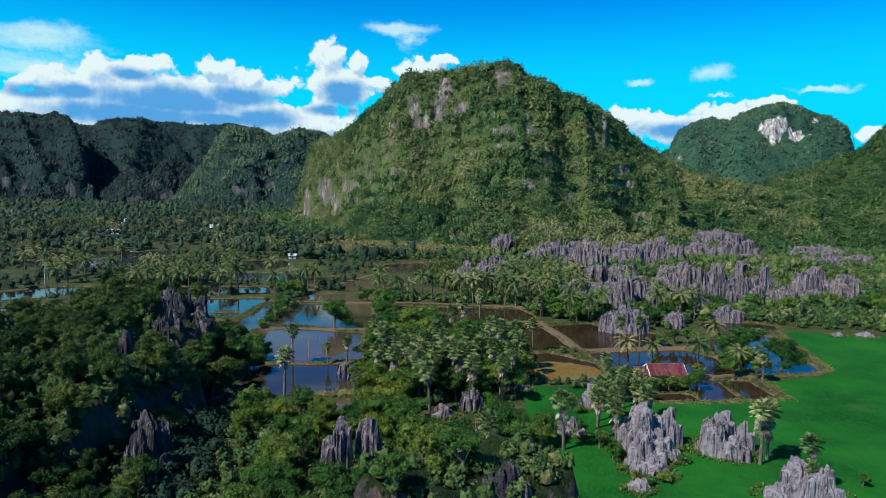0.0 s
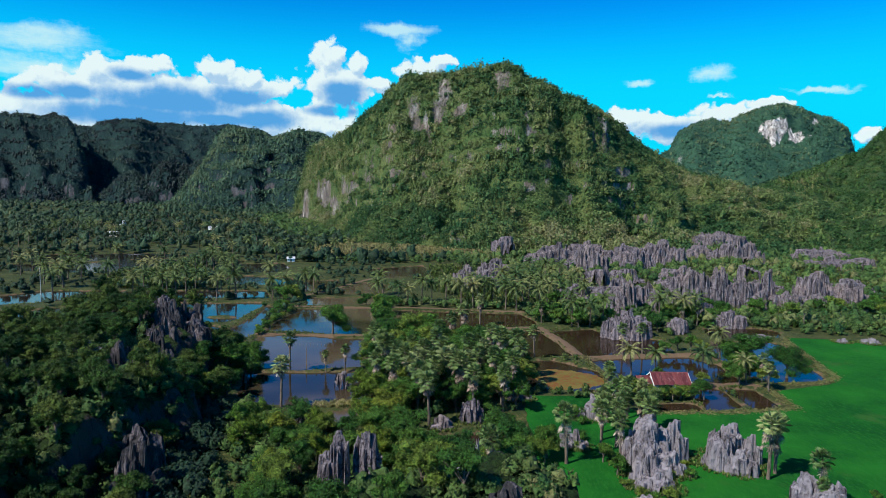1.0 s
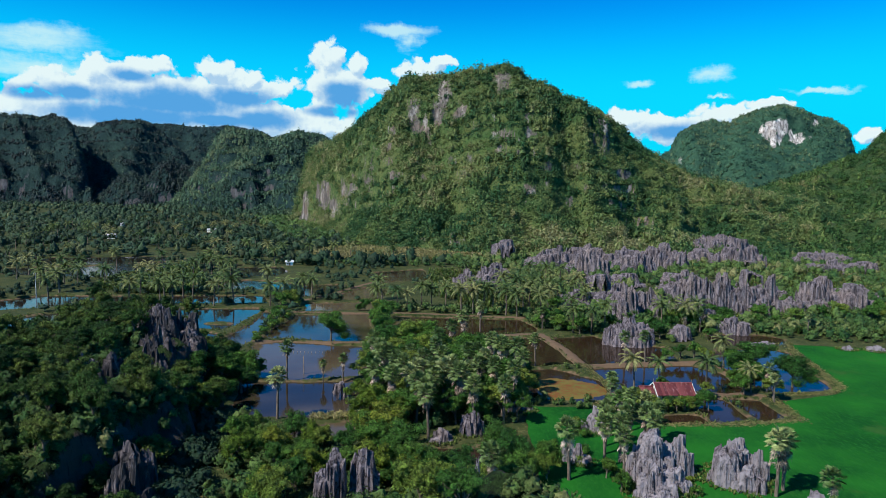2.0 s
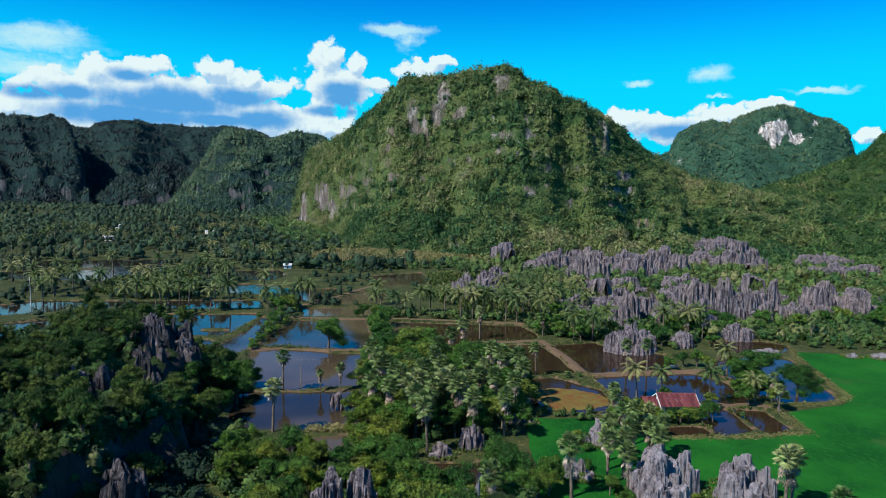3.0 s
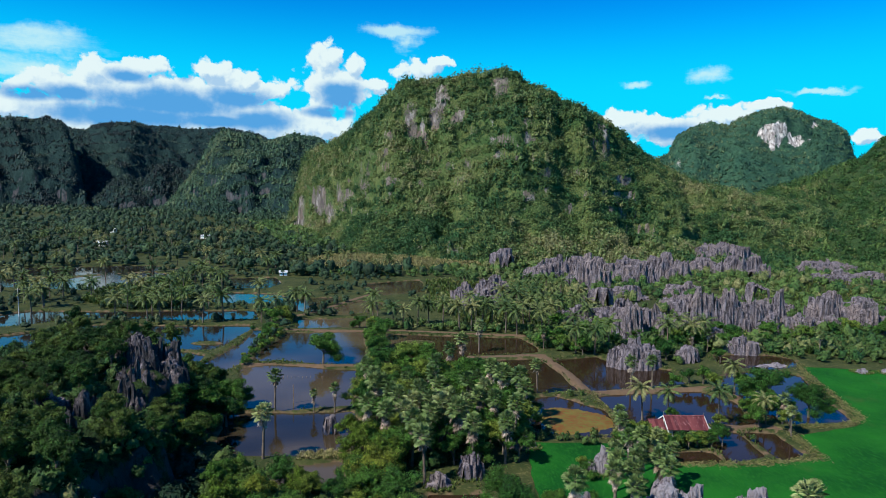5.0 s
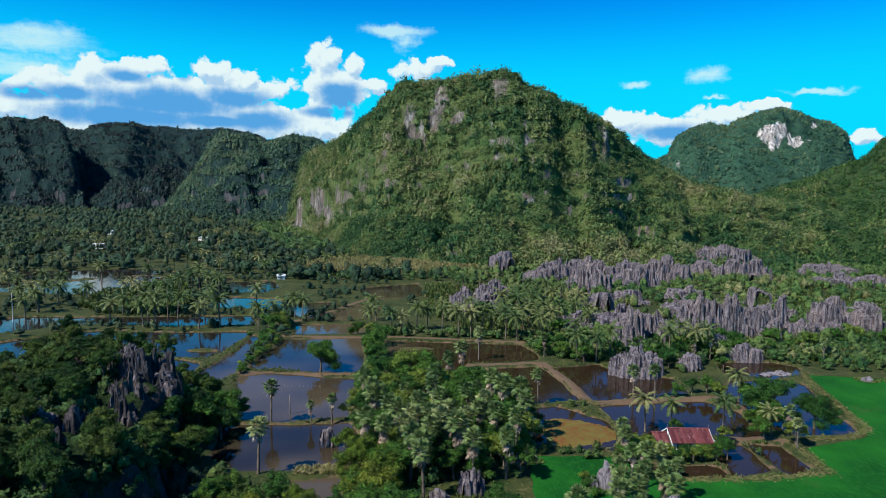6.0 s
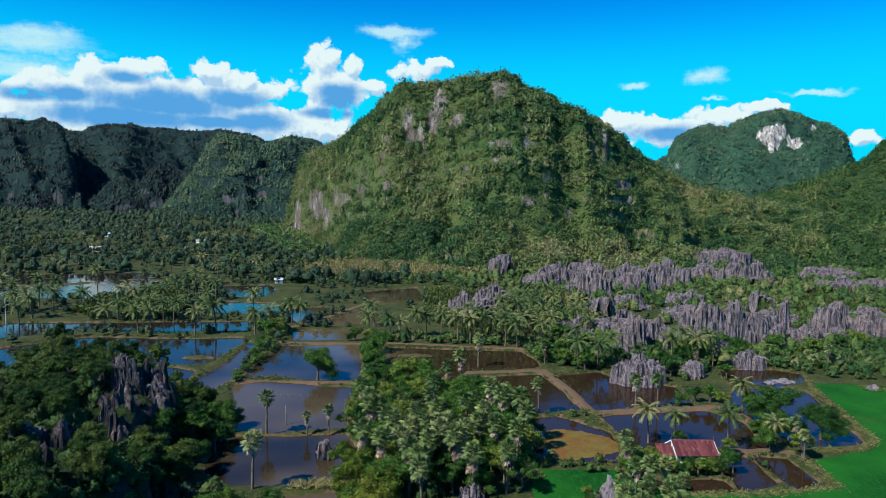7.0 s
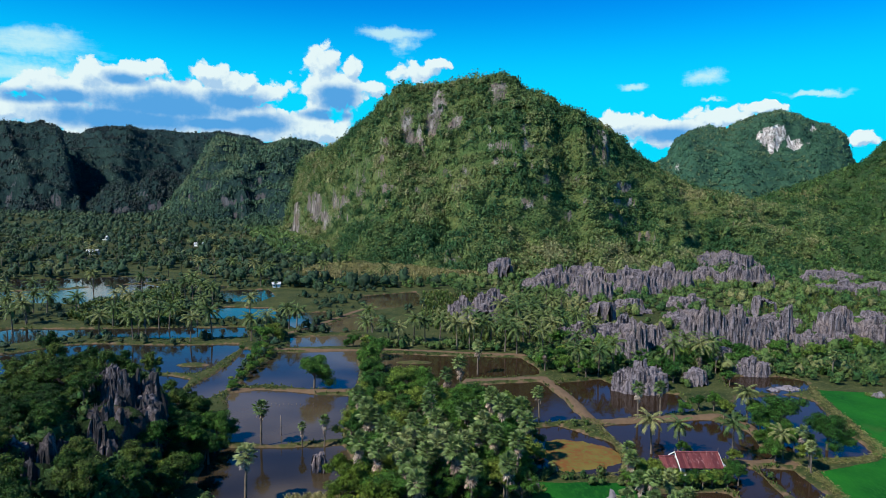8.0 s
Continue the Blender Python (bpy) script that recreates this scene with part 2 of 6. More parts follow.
def water_material():
    """Shallow, silty pond water with a glossy skin."""
    k = Nodes("pond_water")
    silt_and_mirror = k.mix(k.ramp(k.noise(0.014, 3), 0.36, 0.58), (0.014, 0.011, 0.007), (0.070, 0.054, 0.034))
    where = k.node("ShaderNodeSeparateXYZ")
    k.put(where, 0, k.node("ShaderNodeNewGeometry").outputs["Position"])
    silt_and_mirror = k.mix(k.ramp(where.outputs[0], -75.0, -52.0), (0.014, 0.012, 0.010), silt_and_mirror)
    # east ponds: base darkened, painting in the dark hill mirrored there
    silt_and_mirror = k.mix(k.ramp(where.outputs[0], -14.0, 2.0), silt_and_mirror, k.mix(k.noise(0.05, 3), (0.012, 0.007, 0.004), (0.030, 0.019, 0.011)))
    mat = k.done(silt_and_mirror, 0.05, 0.34)
    k.bsdf.inputs["IOR"].default_value = 1.33
    k.bump(k.math("ADD", k.noise(1.2, 3, 0.5), k.math("MULTIPLY", k.noise(0.25, 2, 0.5), 1.5)), 0.17, 0.06)
    return mat


def rice_material():
    k = Nodes("young_rice")
    rows = k.noise(2.2, 4, 0.7, (1, 0.35, 1))
    col = k.mix(k.ramp(k.noise(0.05, 5), 0.3, 0.7), (0.003, 0.046, 0.007), (0.010, 0.100, 0.010))
    col = k.mix(k.math("MULTIPLY", k.ramp(rows, 0.45, 0.7), 0.6), col, (0.016, 0.11, 0.014))
    col = k.mix(k.math("MULTIPLY", k.ramp(k.noise(0.07, 5), 0.58, 0.7), 0.7), col, (0.025, 0.075, 0.015))
    k.bump(k.noise(6.0, 3), 0.6, 0.12)
    return k.done(col, 0.95, 0.06)


def plain(name, a, b, scale, rough=0.85, spec=0.2, stretch=(1, 1, 1), metal=0.0):
    k = Nodes(name)
    n = k.noise(scale, 5, 0.65, stretch)
    k.bump(n, 0.4, 0.03)
    k.bsdf.inputs["Metallic"].default_value = metal
    return k.done(k.mix(k.ramp(n, 0.3, 0.7), a, b), rough, spec)


def roof_material():
    """Corrugated sheet with faded red paint, pale where it has worn along the ribs."""
    k = Nodes("red_roof_sheet")
    sheet = k.node("ShaderNodeObjectInfo").outputs["Random"]
    wear = k.noise(1.6, 5, 0.7, (1.5, 0.35, 1))
    col = k.mix(sheet, (0.055, 0.010, 0.013), (0.15, 0.042, 0.042))
    col = k.mix(k.math("MULTIPLY", k.ramp(wear, 0.55, 0.75), 0.7), col, (0.38, 0.22, 0.22))
    return k.done(col, 0.55, 0.35)


M_LEAF = foliage("leaves_green", (0.030, 0.108, 0.018), (0.076, 0.185, 0.027), (0.18, 0.25, 0.040), through_light=0.22)
# The green leaves again, darkened: cloud shade painted into the block's trees.
M_LEAF_SHADED = foliage("leaves_green_shaded", (0.017, 0.062, 0.012), (0.044, 0.108, 0.018), (0.10, 0.15, 0.028), through_light=0.18)
M_LIME = foliage("leaves_lime", (0.095, 0.175, 0.018), (0.145, 0.215, 0.022), (0.20, 0.245, 0.030), through_light=0.2)
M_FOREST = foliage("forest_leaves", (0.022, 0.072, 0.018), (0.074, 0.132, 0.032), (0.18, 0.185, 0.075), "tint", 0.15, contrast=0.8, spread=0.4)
# Darkened leaves: the cloud shade over the valley is painted in.
M_VALLEY_SHADED = foliage("valley_leaves_shaded", (0.010, 0.036, 0.018), (0.028, 0.064, 0.028), (0.085, 0.105, 0.042), "tint", 0.14, contrast=0.7)
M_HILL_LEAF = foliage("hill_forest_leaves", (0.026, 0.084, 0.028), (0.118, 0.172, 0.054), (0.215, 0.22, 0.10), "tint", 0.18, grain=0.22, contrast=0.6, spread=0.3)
# Dark blue-green: distance haze and cloud shade painted into the leaf colour.
M_FAR_HAZED = foliage("hazed_forest_leaves", (0.005, 0.017, 0.020), (0.010, 0.031, 0.030), (0.028, 0.058, 0.042), "tint", 0.12, grain=0.2, contrast=0.35)
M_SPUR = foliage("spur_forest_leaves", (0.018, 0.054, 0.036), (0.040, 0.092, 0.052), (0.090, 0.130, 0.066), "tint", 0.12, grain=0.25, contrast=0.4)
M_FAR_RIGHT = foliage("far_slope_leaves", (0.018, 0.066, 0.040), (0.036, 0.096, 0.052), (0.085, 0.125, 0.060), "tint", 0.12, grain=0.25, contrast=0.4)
M_PALM = foliage("palm_fronds", (0.036, 0.074, 0.020), (0.078, 0.115, 0.032), (0.17, 0.175, 0.065), through_light=0.2, blade=True)
M_PALM_FAR = foliage("far_palm_fronds", (0.018, 0.044, 0.016), (0.040, 0.070, 0.026), (0.09, 0.105, 0.046), "tint", 0.2, blade=True)
M_FAN = foliage("fan_fronds", (0.050, 0.095, 0.026), (0.100, 0.150, 0.046), (0.185, 0.22, 0.085), through_light=0.16, blade=True)
M_DEAD = foliage("dead_fronds", (0.20, 0.15, 0.12), (0.30, 0.23, 0.18), (0.40, 0.33, 0.27), through_light=0.16, blade=True)
M_CORN = foliage("dry_stalks", (0.13, 0.145, 0.045), (0.235, 0.215, 0.085), (0.34, 0.29, 0.15), "tint", 0.16, blade=True)
M_BUND = foliage("bund_blades", (0.085, 0.105, 0.030), (0.14, 0.14, 0.05), (0.22, 0.19, 0.085), "tint", 0.16, blade=True)
M_REED = foliage("reed_blades", (0.040, 0.085, 0.016), (0.085, 0.125, 0.028), (0.16, 0.16, 0.055), "tint", 0.16, blade=True)
M_BARK = plain("bark", (0.065, 0.052, 0.042), (0.17, 0.14, 0.11), 3.0, stretch=(1, 1, 0.3))
M_ROCK = rock_material("limestone")
M_ROCK_PALE = rock_material("pale_limestone", pale=1.0)
# Limestone with the near block's cloud shade painted into its colour.
M_ROCK_SHADED = rock_material("limestone_shaded", 0.0, 1.3)
M_ROCK_WARM = rock_material("limestone_ochre", 0.75)
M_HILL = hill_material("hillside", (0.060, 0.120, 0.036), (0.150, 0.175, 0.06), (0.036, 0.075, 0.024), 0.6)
# Blue-dark slope: the same haze and cloud shade painted under the forest.
M_HILL_HAZED = hill_material("hazed_hillside", (0.006, 0.023, 0.024), (0.016, 0.040, 0.035), (0.005, 0.016, 0.018), 0.2, (0.050, 0.056, 0.068), (0.09, 0.095, 0.105), 0.0)
M_HILL_SLOPE = hill_material("slope_hillside", (0.026, 0.070, 0.024), (0.075, 0.105, 0.036), (0.018, 0.045, 0.016), 0.6)
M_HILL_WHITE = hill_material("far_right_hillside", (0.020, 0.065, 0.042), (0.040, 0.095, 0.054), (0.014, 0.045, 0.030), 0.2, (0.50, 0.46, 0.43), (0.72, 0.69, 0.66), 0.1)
M_GROUND, M_WATER, M_RICE = ground_material(), water_material(), rice_material()
# Undergrowth and rock darkened: the block's shade is put into the colour.
M_BLOCK_SHADED = hill_material("block_undergrowth", (0.012, 0.036, 0.010), (0.036, 0.070, 0.018), (0.006, 0.014, 0.005), 0.8, (0.055, 0.050, 0.052), (0.10, 0.095, 0.095))
M_ROOF = roof_material()
M_WALL = plain("white_render", (0.62, 0.64, 0.62), (0.80, 0.81, 0.79), 1.5)
M_WOOD = plain("grey_wood", (0.13, 0.10, 0.08), (0.26, 0.21, 0.17), 4.0, stretch=(1, 1, 0.2))
M_TIN = plain("pale_tin", (0.34, 0.36, 0.39), (0.55, 0.57, 0.6), 1.0, 0.5, 0.4)
M_GLASS_DARK = plain("dark_pane", (0.02, 0.025, 0.03), (0.03, 0.035, 0.04), 1.0, 0.1, 0.5)


# ---------------------------------------------------------------- mesh tools
rng = np.random.default_rng(7)


def build(name, v, *faces, smooth=False, **attrs):
    me = bpy.data.meshes.new(name)
    v = np.ascontiguousarray(v, np.float32)
    me.vertices.add(len(v))
    me.vertices.foreach_set("co", v.ravel())
    faces = [np.asarray(f, np.int32) for f in faces if len(f)]
    loops = np.concatenate([f.ravel() for f in faces])
    sizes = np.concatenate([np.full(len(f), f.shape[1], np.int32) for f in faces])
    me.loops.add(len(loops))
    me.loops.foreach_set("vertex_index", loops)
    me.polygons.add(len(sizes))
    me.polygons.foreach_set("loop_start", np.concatenate([[0], np.cumsum(sizes)[:-1]]).astype(np.int32))
    me.polygons.foreach_set("use_smooth", np.full(len(sizes), smooth))
    me.update(calc_edges=True)
    for key, a in attrs.items():
        me.attributes.new(key, "FLOAT", "POINT").data.foreach_set("value", np.ascontiguousarray(a, np.float32))
    return me


def part(name, me, mat, parent=None, label="", kind=""):
    """Links a mesh as one object under a thing or a part."""
    if isinstance(me, bmesh.types.BMesh):
        data = bpy.data.meshes.new(name)
        me.to_mesh(data)
        me.free()
        me = data
    if mat and not me.materials:
        me.materials.append(mat)
    ob = new(name, me)
    if parent:
        ob.parent = parent
    return tagged(ob, label=label, kind=kind)


def thing(name, x, y, z, label, category, group="", turn=0.0):
    ob = new(name)
    ob.matrix_basis = pose(x, y, z, 0, 0, turn)
    return tagged(ob, label, category, group)


def vnoise(x, y, s=0.0):
    ix, iy = np.floor(x), np.floor(y)
    fx, fy = x - ix, y - iy
    fx, fy = fx * fx * (3 - 2 * fx), fy * fy * (3 - 2 * fy)

    def h(a, b):
        r = np.sin(a * 127.1 + b * 311.7 + s * 74.7) * 43758.5453
        return r - np.floor(r)
    return (h(ix, iy) * (1 - fx) + h(ix + 1, iy) * fx) * (1 - fy) + (h(ix, iy + 1) * (1 - fx) + h(ix + 1, iy + 1) * fx) * fy


def fbm(x, y, size, octaves=4, s=0.0):
    out, amp, tot = 0.0, 1.0, 0.0
    for i in range(octaves):
        out = out + amp * vnoise(x / size + 17.3 * i, y / size - 9.1 * i, s + i)
        tot, amp, size = tot + amp, amp * 0.5, size * 0.5
    return out / tot * 2 - 1


def grid_faces(nx, ny):
    i = np.arange(nx * ny).reshape(ny, nx)
    return np.stack([i[:-1, :-1], i[:-1, 1:], i[1:, 1:], i[1:, :-1]], -1).reshape(-1, 4)


def inside(px, py, poly):
    """Signed distance to a polygon's edge: positive inside."""
    p = np.asarray(poly, float)
    d2 = np.full(px.shape, 1e12)
    odd = np.zeros(px.shape, bool)
    for (ax, ay), (bx, by) in zip(p, np.roll(p, -1, 0)):
        ex, ey = bx - ax, by - ay
        t = np.clip(((px - ax) * ex + (py - ay) * ey) / (ex * ex + ey * ey), 0, 1)
        d2 = np.minimum(d2, (px - ax - t * ex) ** 2 + (py - ay - t * ey) ** 2)
        cross = ((ay > py) != (by > py)) & (px < ex * (py - ay) / (ey if ey else 1e-9) + ax)
        odd ^= cross
    d = np.sqrt(d2)
    return np.where(odd, d, -d)


def leaves(centre, normal, size, gen, aspect=0.55):
    """Quads, one a leaf or a clump of leaves, lying across the given normals."""
    n = len(centre)
    nn = normal / np.linalg.norm(normal, axis=1, keepdims=True)
    r = gen.normal(size=(n, 3))
    u = np.cross(nn, r)
    u /= np.linalg.norm(u, axis=1, keepdims=True) + 1e-9
    w = np.cross(nn, u)
    s = np.asarray(size).reshape(-1, 1)
    a, b = u * s * 0.5, w * s * 0.5 * aspect
    bend = nn * s * 0.12
    v = np.stack([centre - a - bend, centre - b + bend * 0.4, centre + a - bend, centre + b + bend * 0.4], 1).reshape(-1, 3)
    return v, np.arange(4 * n).reshape(n, 4)


def crown_leaves(gen, lumps, count, size, low=-0.35):
    """Leafy masses on a set of lumps (x, y, z, rx, rz), with leaves standing off their outsides."""
    lumps = np.asarray(lumps, float)
    rings, segs, o = 4, 7, 0
    i = np.arange(rings * segs).reshape(rings, segs)
    q = np.stack([i[:-1], np.roll(i[:-1], -1, 1), np.roll(i[1:], -1, 1), i[1:]], -1).reshape(-1, 4)
    cap = np.stack([i[-1], np.roll(i[-1], -1), np.roll(i[-1], -2), np.roll(i[-1], -3)], -1)[::3]
    e = np.repeat(np.linspace(-0.9, 1.2, rings), segs)
    az = np.tile(np.arange(segs) * 2 * np.pi / segs, rings)
    ball = np.stack([np.cos(e) * np.cos(az), np.cos(e) * np.sin(az), np.sin(e)], 1)
    vs, fs = [], []
    for cx, cy, cz, rx, rz in lumps:
        knob = 0.52 + gen.uniform(-0.12, 0.10, len(ball))
        vs.append(ball * knob[:, None] * (rx, rx, rz) + (cx, cy, cz))
        fs.append(np.concatenate([q, cap]) + o)
        o += len(ball)
    weight = lumps[:, 3] ** 2
    pick = gen.choice(len(lumps), count, p=weight / weight.sum())
    d = gen.normal(size=(count, 3))
    d /= np.linalg.norm(d, axis=1, keepdims=True)
    d[:, 2] = np.where(d[:, 2] < low, -d[:, 2], d[:, 2])
    rad = gen.uniform(0.55, 1.15, count)[:, None]
    sc = np.stack([lumps[pick, 3], lumps[pick, 3], lumps[pick, 4]], 1)
    c = lumps[pick, :3] + d * sc * rad
    nrm = d + gen.normal(scale=0.4, size=d.shape)
    v, f = leaves(c, nrm, gen.uniform(0.7, 1.3, count) * size, gen)
    return np.concatenate(vs + [v]), np.concatenate(fs + [f + o])


def forest(name, x, y, z, r, per, size, mat, label, category="forest", tint=None, gen=rng, squash=0.9, loose=0.34, rings=4, segs=7, core=0.56):
    """Very many crowns as one object: each a knobbly dome of leaf masses with loose sprays standing off it."""
    n = len(x)
    t = gen.random(n) if tint is None else np.clip(tint, 0, 1)
    mid = np.stack([x, y, z], 1)[:, None, :]
    # domes
    e = np.repeat(np.linspace(-0.55, 1.25, rings), segs)
    az = np.tile(np.arange(segs) * 2 * np.pi / segs, rings) + np.repeat(np.arange(rings) % 2 * np.pi / segs, segs)
    d = np.stack([np.cos(e) * np.cos(az), np.cos(e) * np.sin(az), np.sin(e)], 1)
    d = np.concatenate([d, [[0, 0, 1.0]]])
    k = len(d)
    turn = gen.uniform(0, 6.283, n)
    cs, sn = np.cos(turn)[:, None], np.sin(turn)[:, None]
    dx, dy = d[:, 0] * cs - d[:, 1] * sn, d[:, 0] * sn + d[:, 1] * cs
    knob = core + 0.4 * core * np.sin(d[:, 0] * 4 + gen.uniform(0, 6, (n, 1))) * np.cos(d[:, 1] * 4 + gen.uniform(0, 6, (n, 1))) + gen.uniform(-0.14, 0.14, (n, k))
    rad = r[:, None] * knob
    form = np.stack([gen.uniform(0.8, 1.3, n), gen.uniform(0.8, 1.3, n), squash * gen.uniform(0.75, 1.6, n)], 1)[:, None, :]
    dome = np.stack([dx * rad, dy * rad, d[:, 2] * rad], -1) * form + mid
    i = np.arange(rings * segs).reshape(rings, segs)
    q = np.stack([i[:-1], np.roll(i[:-1], -1, 1), np.roll(i[1:], -1, 1), i[1:]], -1).reshape(-1, 4)
    cap = np.stack([i[-1], np.roll(i[-1], -1), np.full(segs, k - 1)], -1)
    base = np.arange(n)[:, None, None] * k
    quads, caps = (q[None] + base).reshape(-1, 4), (cap[None] + base).reshape(-1, 3)
    # sprays
    s = gen.normal(size=(n, per, 3))
    s /= np.linalg.norm(s, axis=2, keepdims=True)
    s[:, :, 2] = np.where(s[:, :, 2] < -0.25, -s[:, :, 2], s[:, :, 2])
    out = s * (r[:, None] * gen.uniform(core * 0.85, 1.06, (n, per)))[:, :, None] * form + mid
    nrm = (s + gen.normal(scale=loose, size=s.shape)).reshape(-1, 3)
    ls = (gen.uniform(0.7, 1.35, (n, per)) * size * (r / r.mean())[:, None] ** 0.5).ravel()
    v, f = leaves(out.reshape(-1, 3), nrm, ls, gen, 0.7)
    verts = np.concatenate([dome.reshape(-1, 3), v])
    one = np.clip(np.repeat(t, per) + gen.normal(scale=0.07, size=n * per), 0, 1)
    tone = np.concatenate([np.repeat(t, k), np.repeat(one, 4)])
    me = build(name, verts, quads, caps, f + n * k, smooth=True, tint=tone)
    return tagged(part(name, me, mat), label, category, kind="stuff")


def lathe(rings, sides, twist=0.0):
    """A tube through rings (x, y, z, radius)."""
    v, n = [], len(rings)
    for j, (cx, cy, cz, r) in enumerate(rings):
        for i in range(sides):
            a = 2 * math.pi * i / sides + twist * j
            v.append((cx + r * math.cos(a), cy + r * math.sin(a), cz))
    f = [(j * sides + i, j * sides + (i + 1) % sides, (j + 1) * sides + (i + 1) % sides, (j + 1) * sides + i) for j in range(n - 1) for i in range(sides)]
    return v, f


def merge(pieces):
    """Joins (verts, quads) pieces."""
    vs, fs, o = [], [], 0
    for v, f in pieces:
        v = np.asarray(v, float)
        vs.append(v), fs.append(np.asarray(f, int) + o)
        o += len(v)
    return np.concatenate(vs), np.concatenate(fs)


# ---------------------------------------------------------------- ground and water
PONDS = []


def pond(*pts):
    PONDS.append(pts)


pond((-160, 232), (-140, 246), (-126, 260), (-118, 263), (-89, 261), (-65, 264), (-64, 254), (-65, 246), (-66, 233), (-68, 227), (-100, 225), (-118, 206), (-150, 208))
pond((-61, 257), (-58, 254), (-56, 230), (-55, 210), (-58, 198), (-66, 198), (-62, 221), (-60, 234))
pond((-110, 222), (-75, 224), (-68, 220), (-66, 205), (-85, 203), (-110, 212))
pond((-175, 270), (-160, 287), (-140, 287), (-127, 288), (-98, 291), (-72, 293), (-65, 276), (-93, 272), (-124, 277), (-135, 273), (-145, 262), (-165, 250))
pond((-193, 381), (-174, 402), (-160, 408), (-139, 394), (-149, 348), (-165, 343), (-175, 347))
pond((-240, 422), (-173, 438), (-150, 422), (-163, 414), (-198, 390), (-220, 390))
pond((-132, 400), (-112, 402), (-110, 392), (-134, 396))
pond((-230, 372), (-198, 384), (-180, 345), (-215, 350))
pond((-107, 386), (-86, 391), (-78, 368), (-82, 353), (-96, 354))
pond((-104, 321), (-91, 336), (-72, 334), (-61, 316), (-67, 310), (-96, 312))
pond((-57, 322), (-40, 326), (-45, 307), (-49, 293), (-54, 299))
pond((-42, 288), (-27, 320), (-21, 312), (-21, 291), (-32, 286))
pond((-49, 276), (-23, 280), (-21, 263), (-46, 260))
pond((-32, 371), (-5, 385), (-2, 347), (-23, 334))
pond((-48, 252), (-22, 255), (-18, 211), (-29, 211), (-44, 216), (-49, 214), (-51, 216), (-51, 227))
pond((-52, 207), (-45, 210), (-28, 206), (-20, 205), (-18, 174), (-30, 171), (-42, 172))
pond((-45, 168), (-30, 168), (-17, 170), (-14, 162), (-12, 147), (-20, 145), (-34, 144), (-41, 150))
pond((-27, 139), (-15, 141), (-15, 132), (-24, 132))
pond((-14, 251), (11, 248), (34, 247), (37, 232), (36, 226), (24, 224), (13, 222.5), (8, 210), (-7, 211), (-13, 228))
pond((14, 214), (24, 217), (35, 218.5), (38.5, 203), (40, 187), (30, 185), (19, 186), (15, 197))
pond((40.5, 217), (54, 222), (58, 212), (72, 207), (71, 194), (56, 189), (45, 187), (43, 206))
pond((44, 182), (54, 184), (69, 186), (73, 186), (78, 179), (76, 170), (78, 167), (75, 163), (68, 163), (47, 162), (46, 168))
pond((26, 180), (33, 182), (43, 173), (43, 161), (40, 155), (30, 156), (24, 159))
pond((89, 205), (105, 207), (108, 202), (104, 191), (99, 165), (85, 163), (82, 167), (82, 179), (82, 193))
pond((93, 225), (111, 225), (116, 221), (113, 213), (102, 208), (91, 212))
pond((64, 156), (68, 157), (69, 145), (61, 142), (61, 150))
pond((71.5, 157), (77.5, 157), (77.5, 146), (71, 142))
pond((46, 146), (58, 146), (59, 142), (48, 141))
pond((2, 127), (11, 127.5), (12, 112), (7, 111), (3, 116))
ISLETS = [(-2, 240.5, 11, 3.2), (-72, 236, 9, 3.5)]
SOIL_TRACKS = [
    ((12, 218.5), (26, 220.5), (37, 222), (41, 203), (43, 184), (54, 186), (70, 188), (76, 189), (80, 185), (80, 174)),
    ((66, 160), (76, 161), (79, 159)),
    ((-20, 257), (9, 253), (37, 249)),
    ((-53, 278), (-44, 292), (-31, 325), (-27, 333)),
    ((-20, 255), (-50, 256)), ((-52, 209), (-20, 208)), ((12, 205), (12, 218.5)),
]
BUNDS = [((114, 214), (109.5, 201), (102.5, 166), (96, 161.5), (84, 160)), ((80.5, 159), (79.5, 143), (66, 140), (46, 139.5)), ((43.5, 183), (44.5, 170), (44, 158), (36, 153)), ((44, 184), (41.5, 186))]
RICE = [(114, 211), (139, 205), (190, 190), (230, 150), (150, 70), (61, 60), (18, 62), (20, 96), (19, 115), (22, 150), (39, 150), (44, 140), (51, 140), (65, 140), (79, 142), (82, 155), (100, 162), (104, 172)]


def steps(*runs):
    """Uneven spacing: (from, to, step)."""
    return np.concatenate([np.arange(a, b, s) for a, b, s in runs])


def track_distance(px, py, line):
    d = np.full(px.shape, 1e9)
    for (ax, ay), (bx, by) in zip(line, line[1:]):
        ex, ey = bx - ax, by - ay
        t = np.clip(((px - ax) * ex + (py - ay) * ey) / (ex * ex + ey * ey), 0, 1)
        d = np.minimum(d, np.hypot(px - ax - t * ex, py - ay - t * ey))
    return d


def wet(px, py):
    d = np.full(px.shape, -1e3)
    for p in PONDS:
        far = 1.4 if min(q[1] for q in p) > 268 else 0.0
        d = np.maximum(d, inside(px, py, p) + far)
    return d


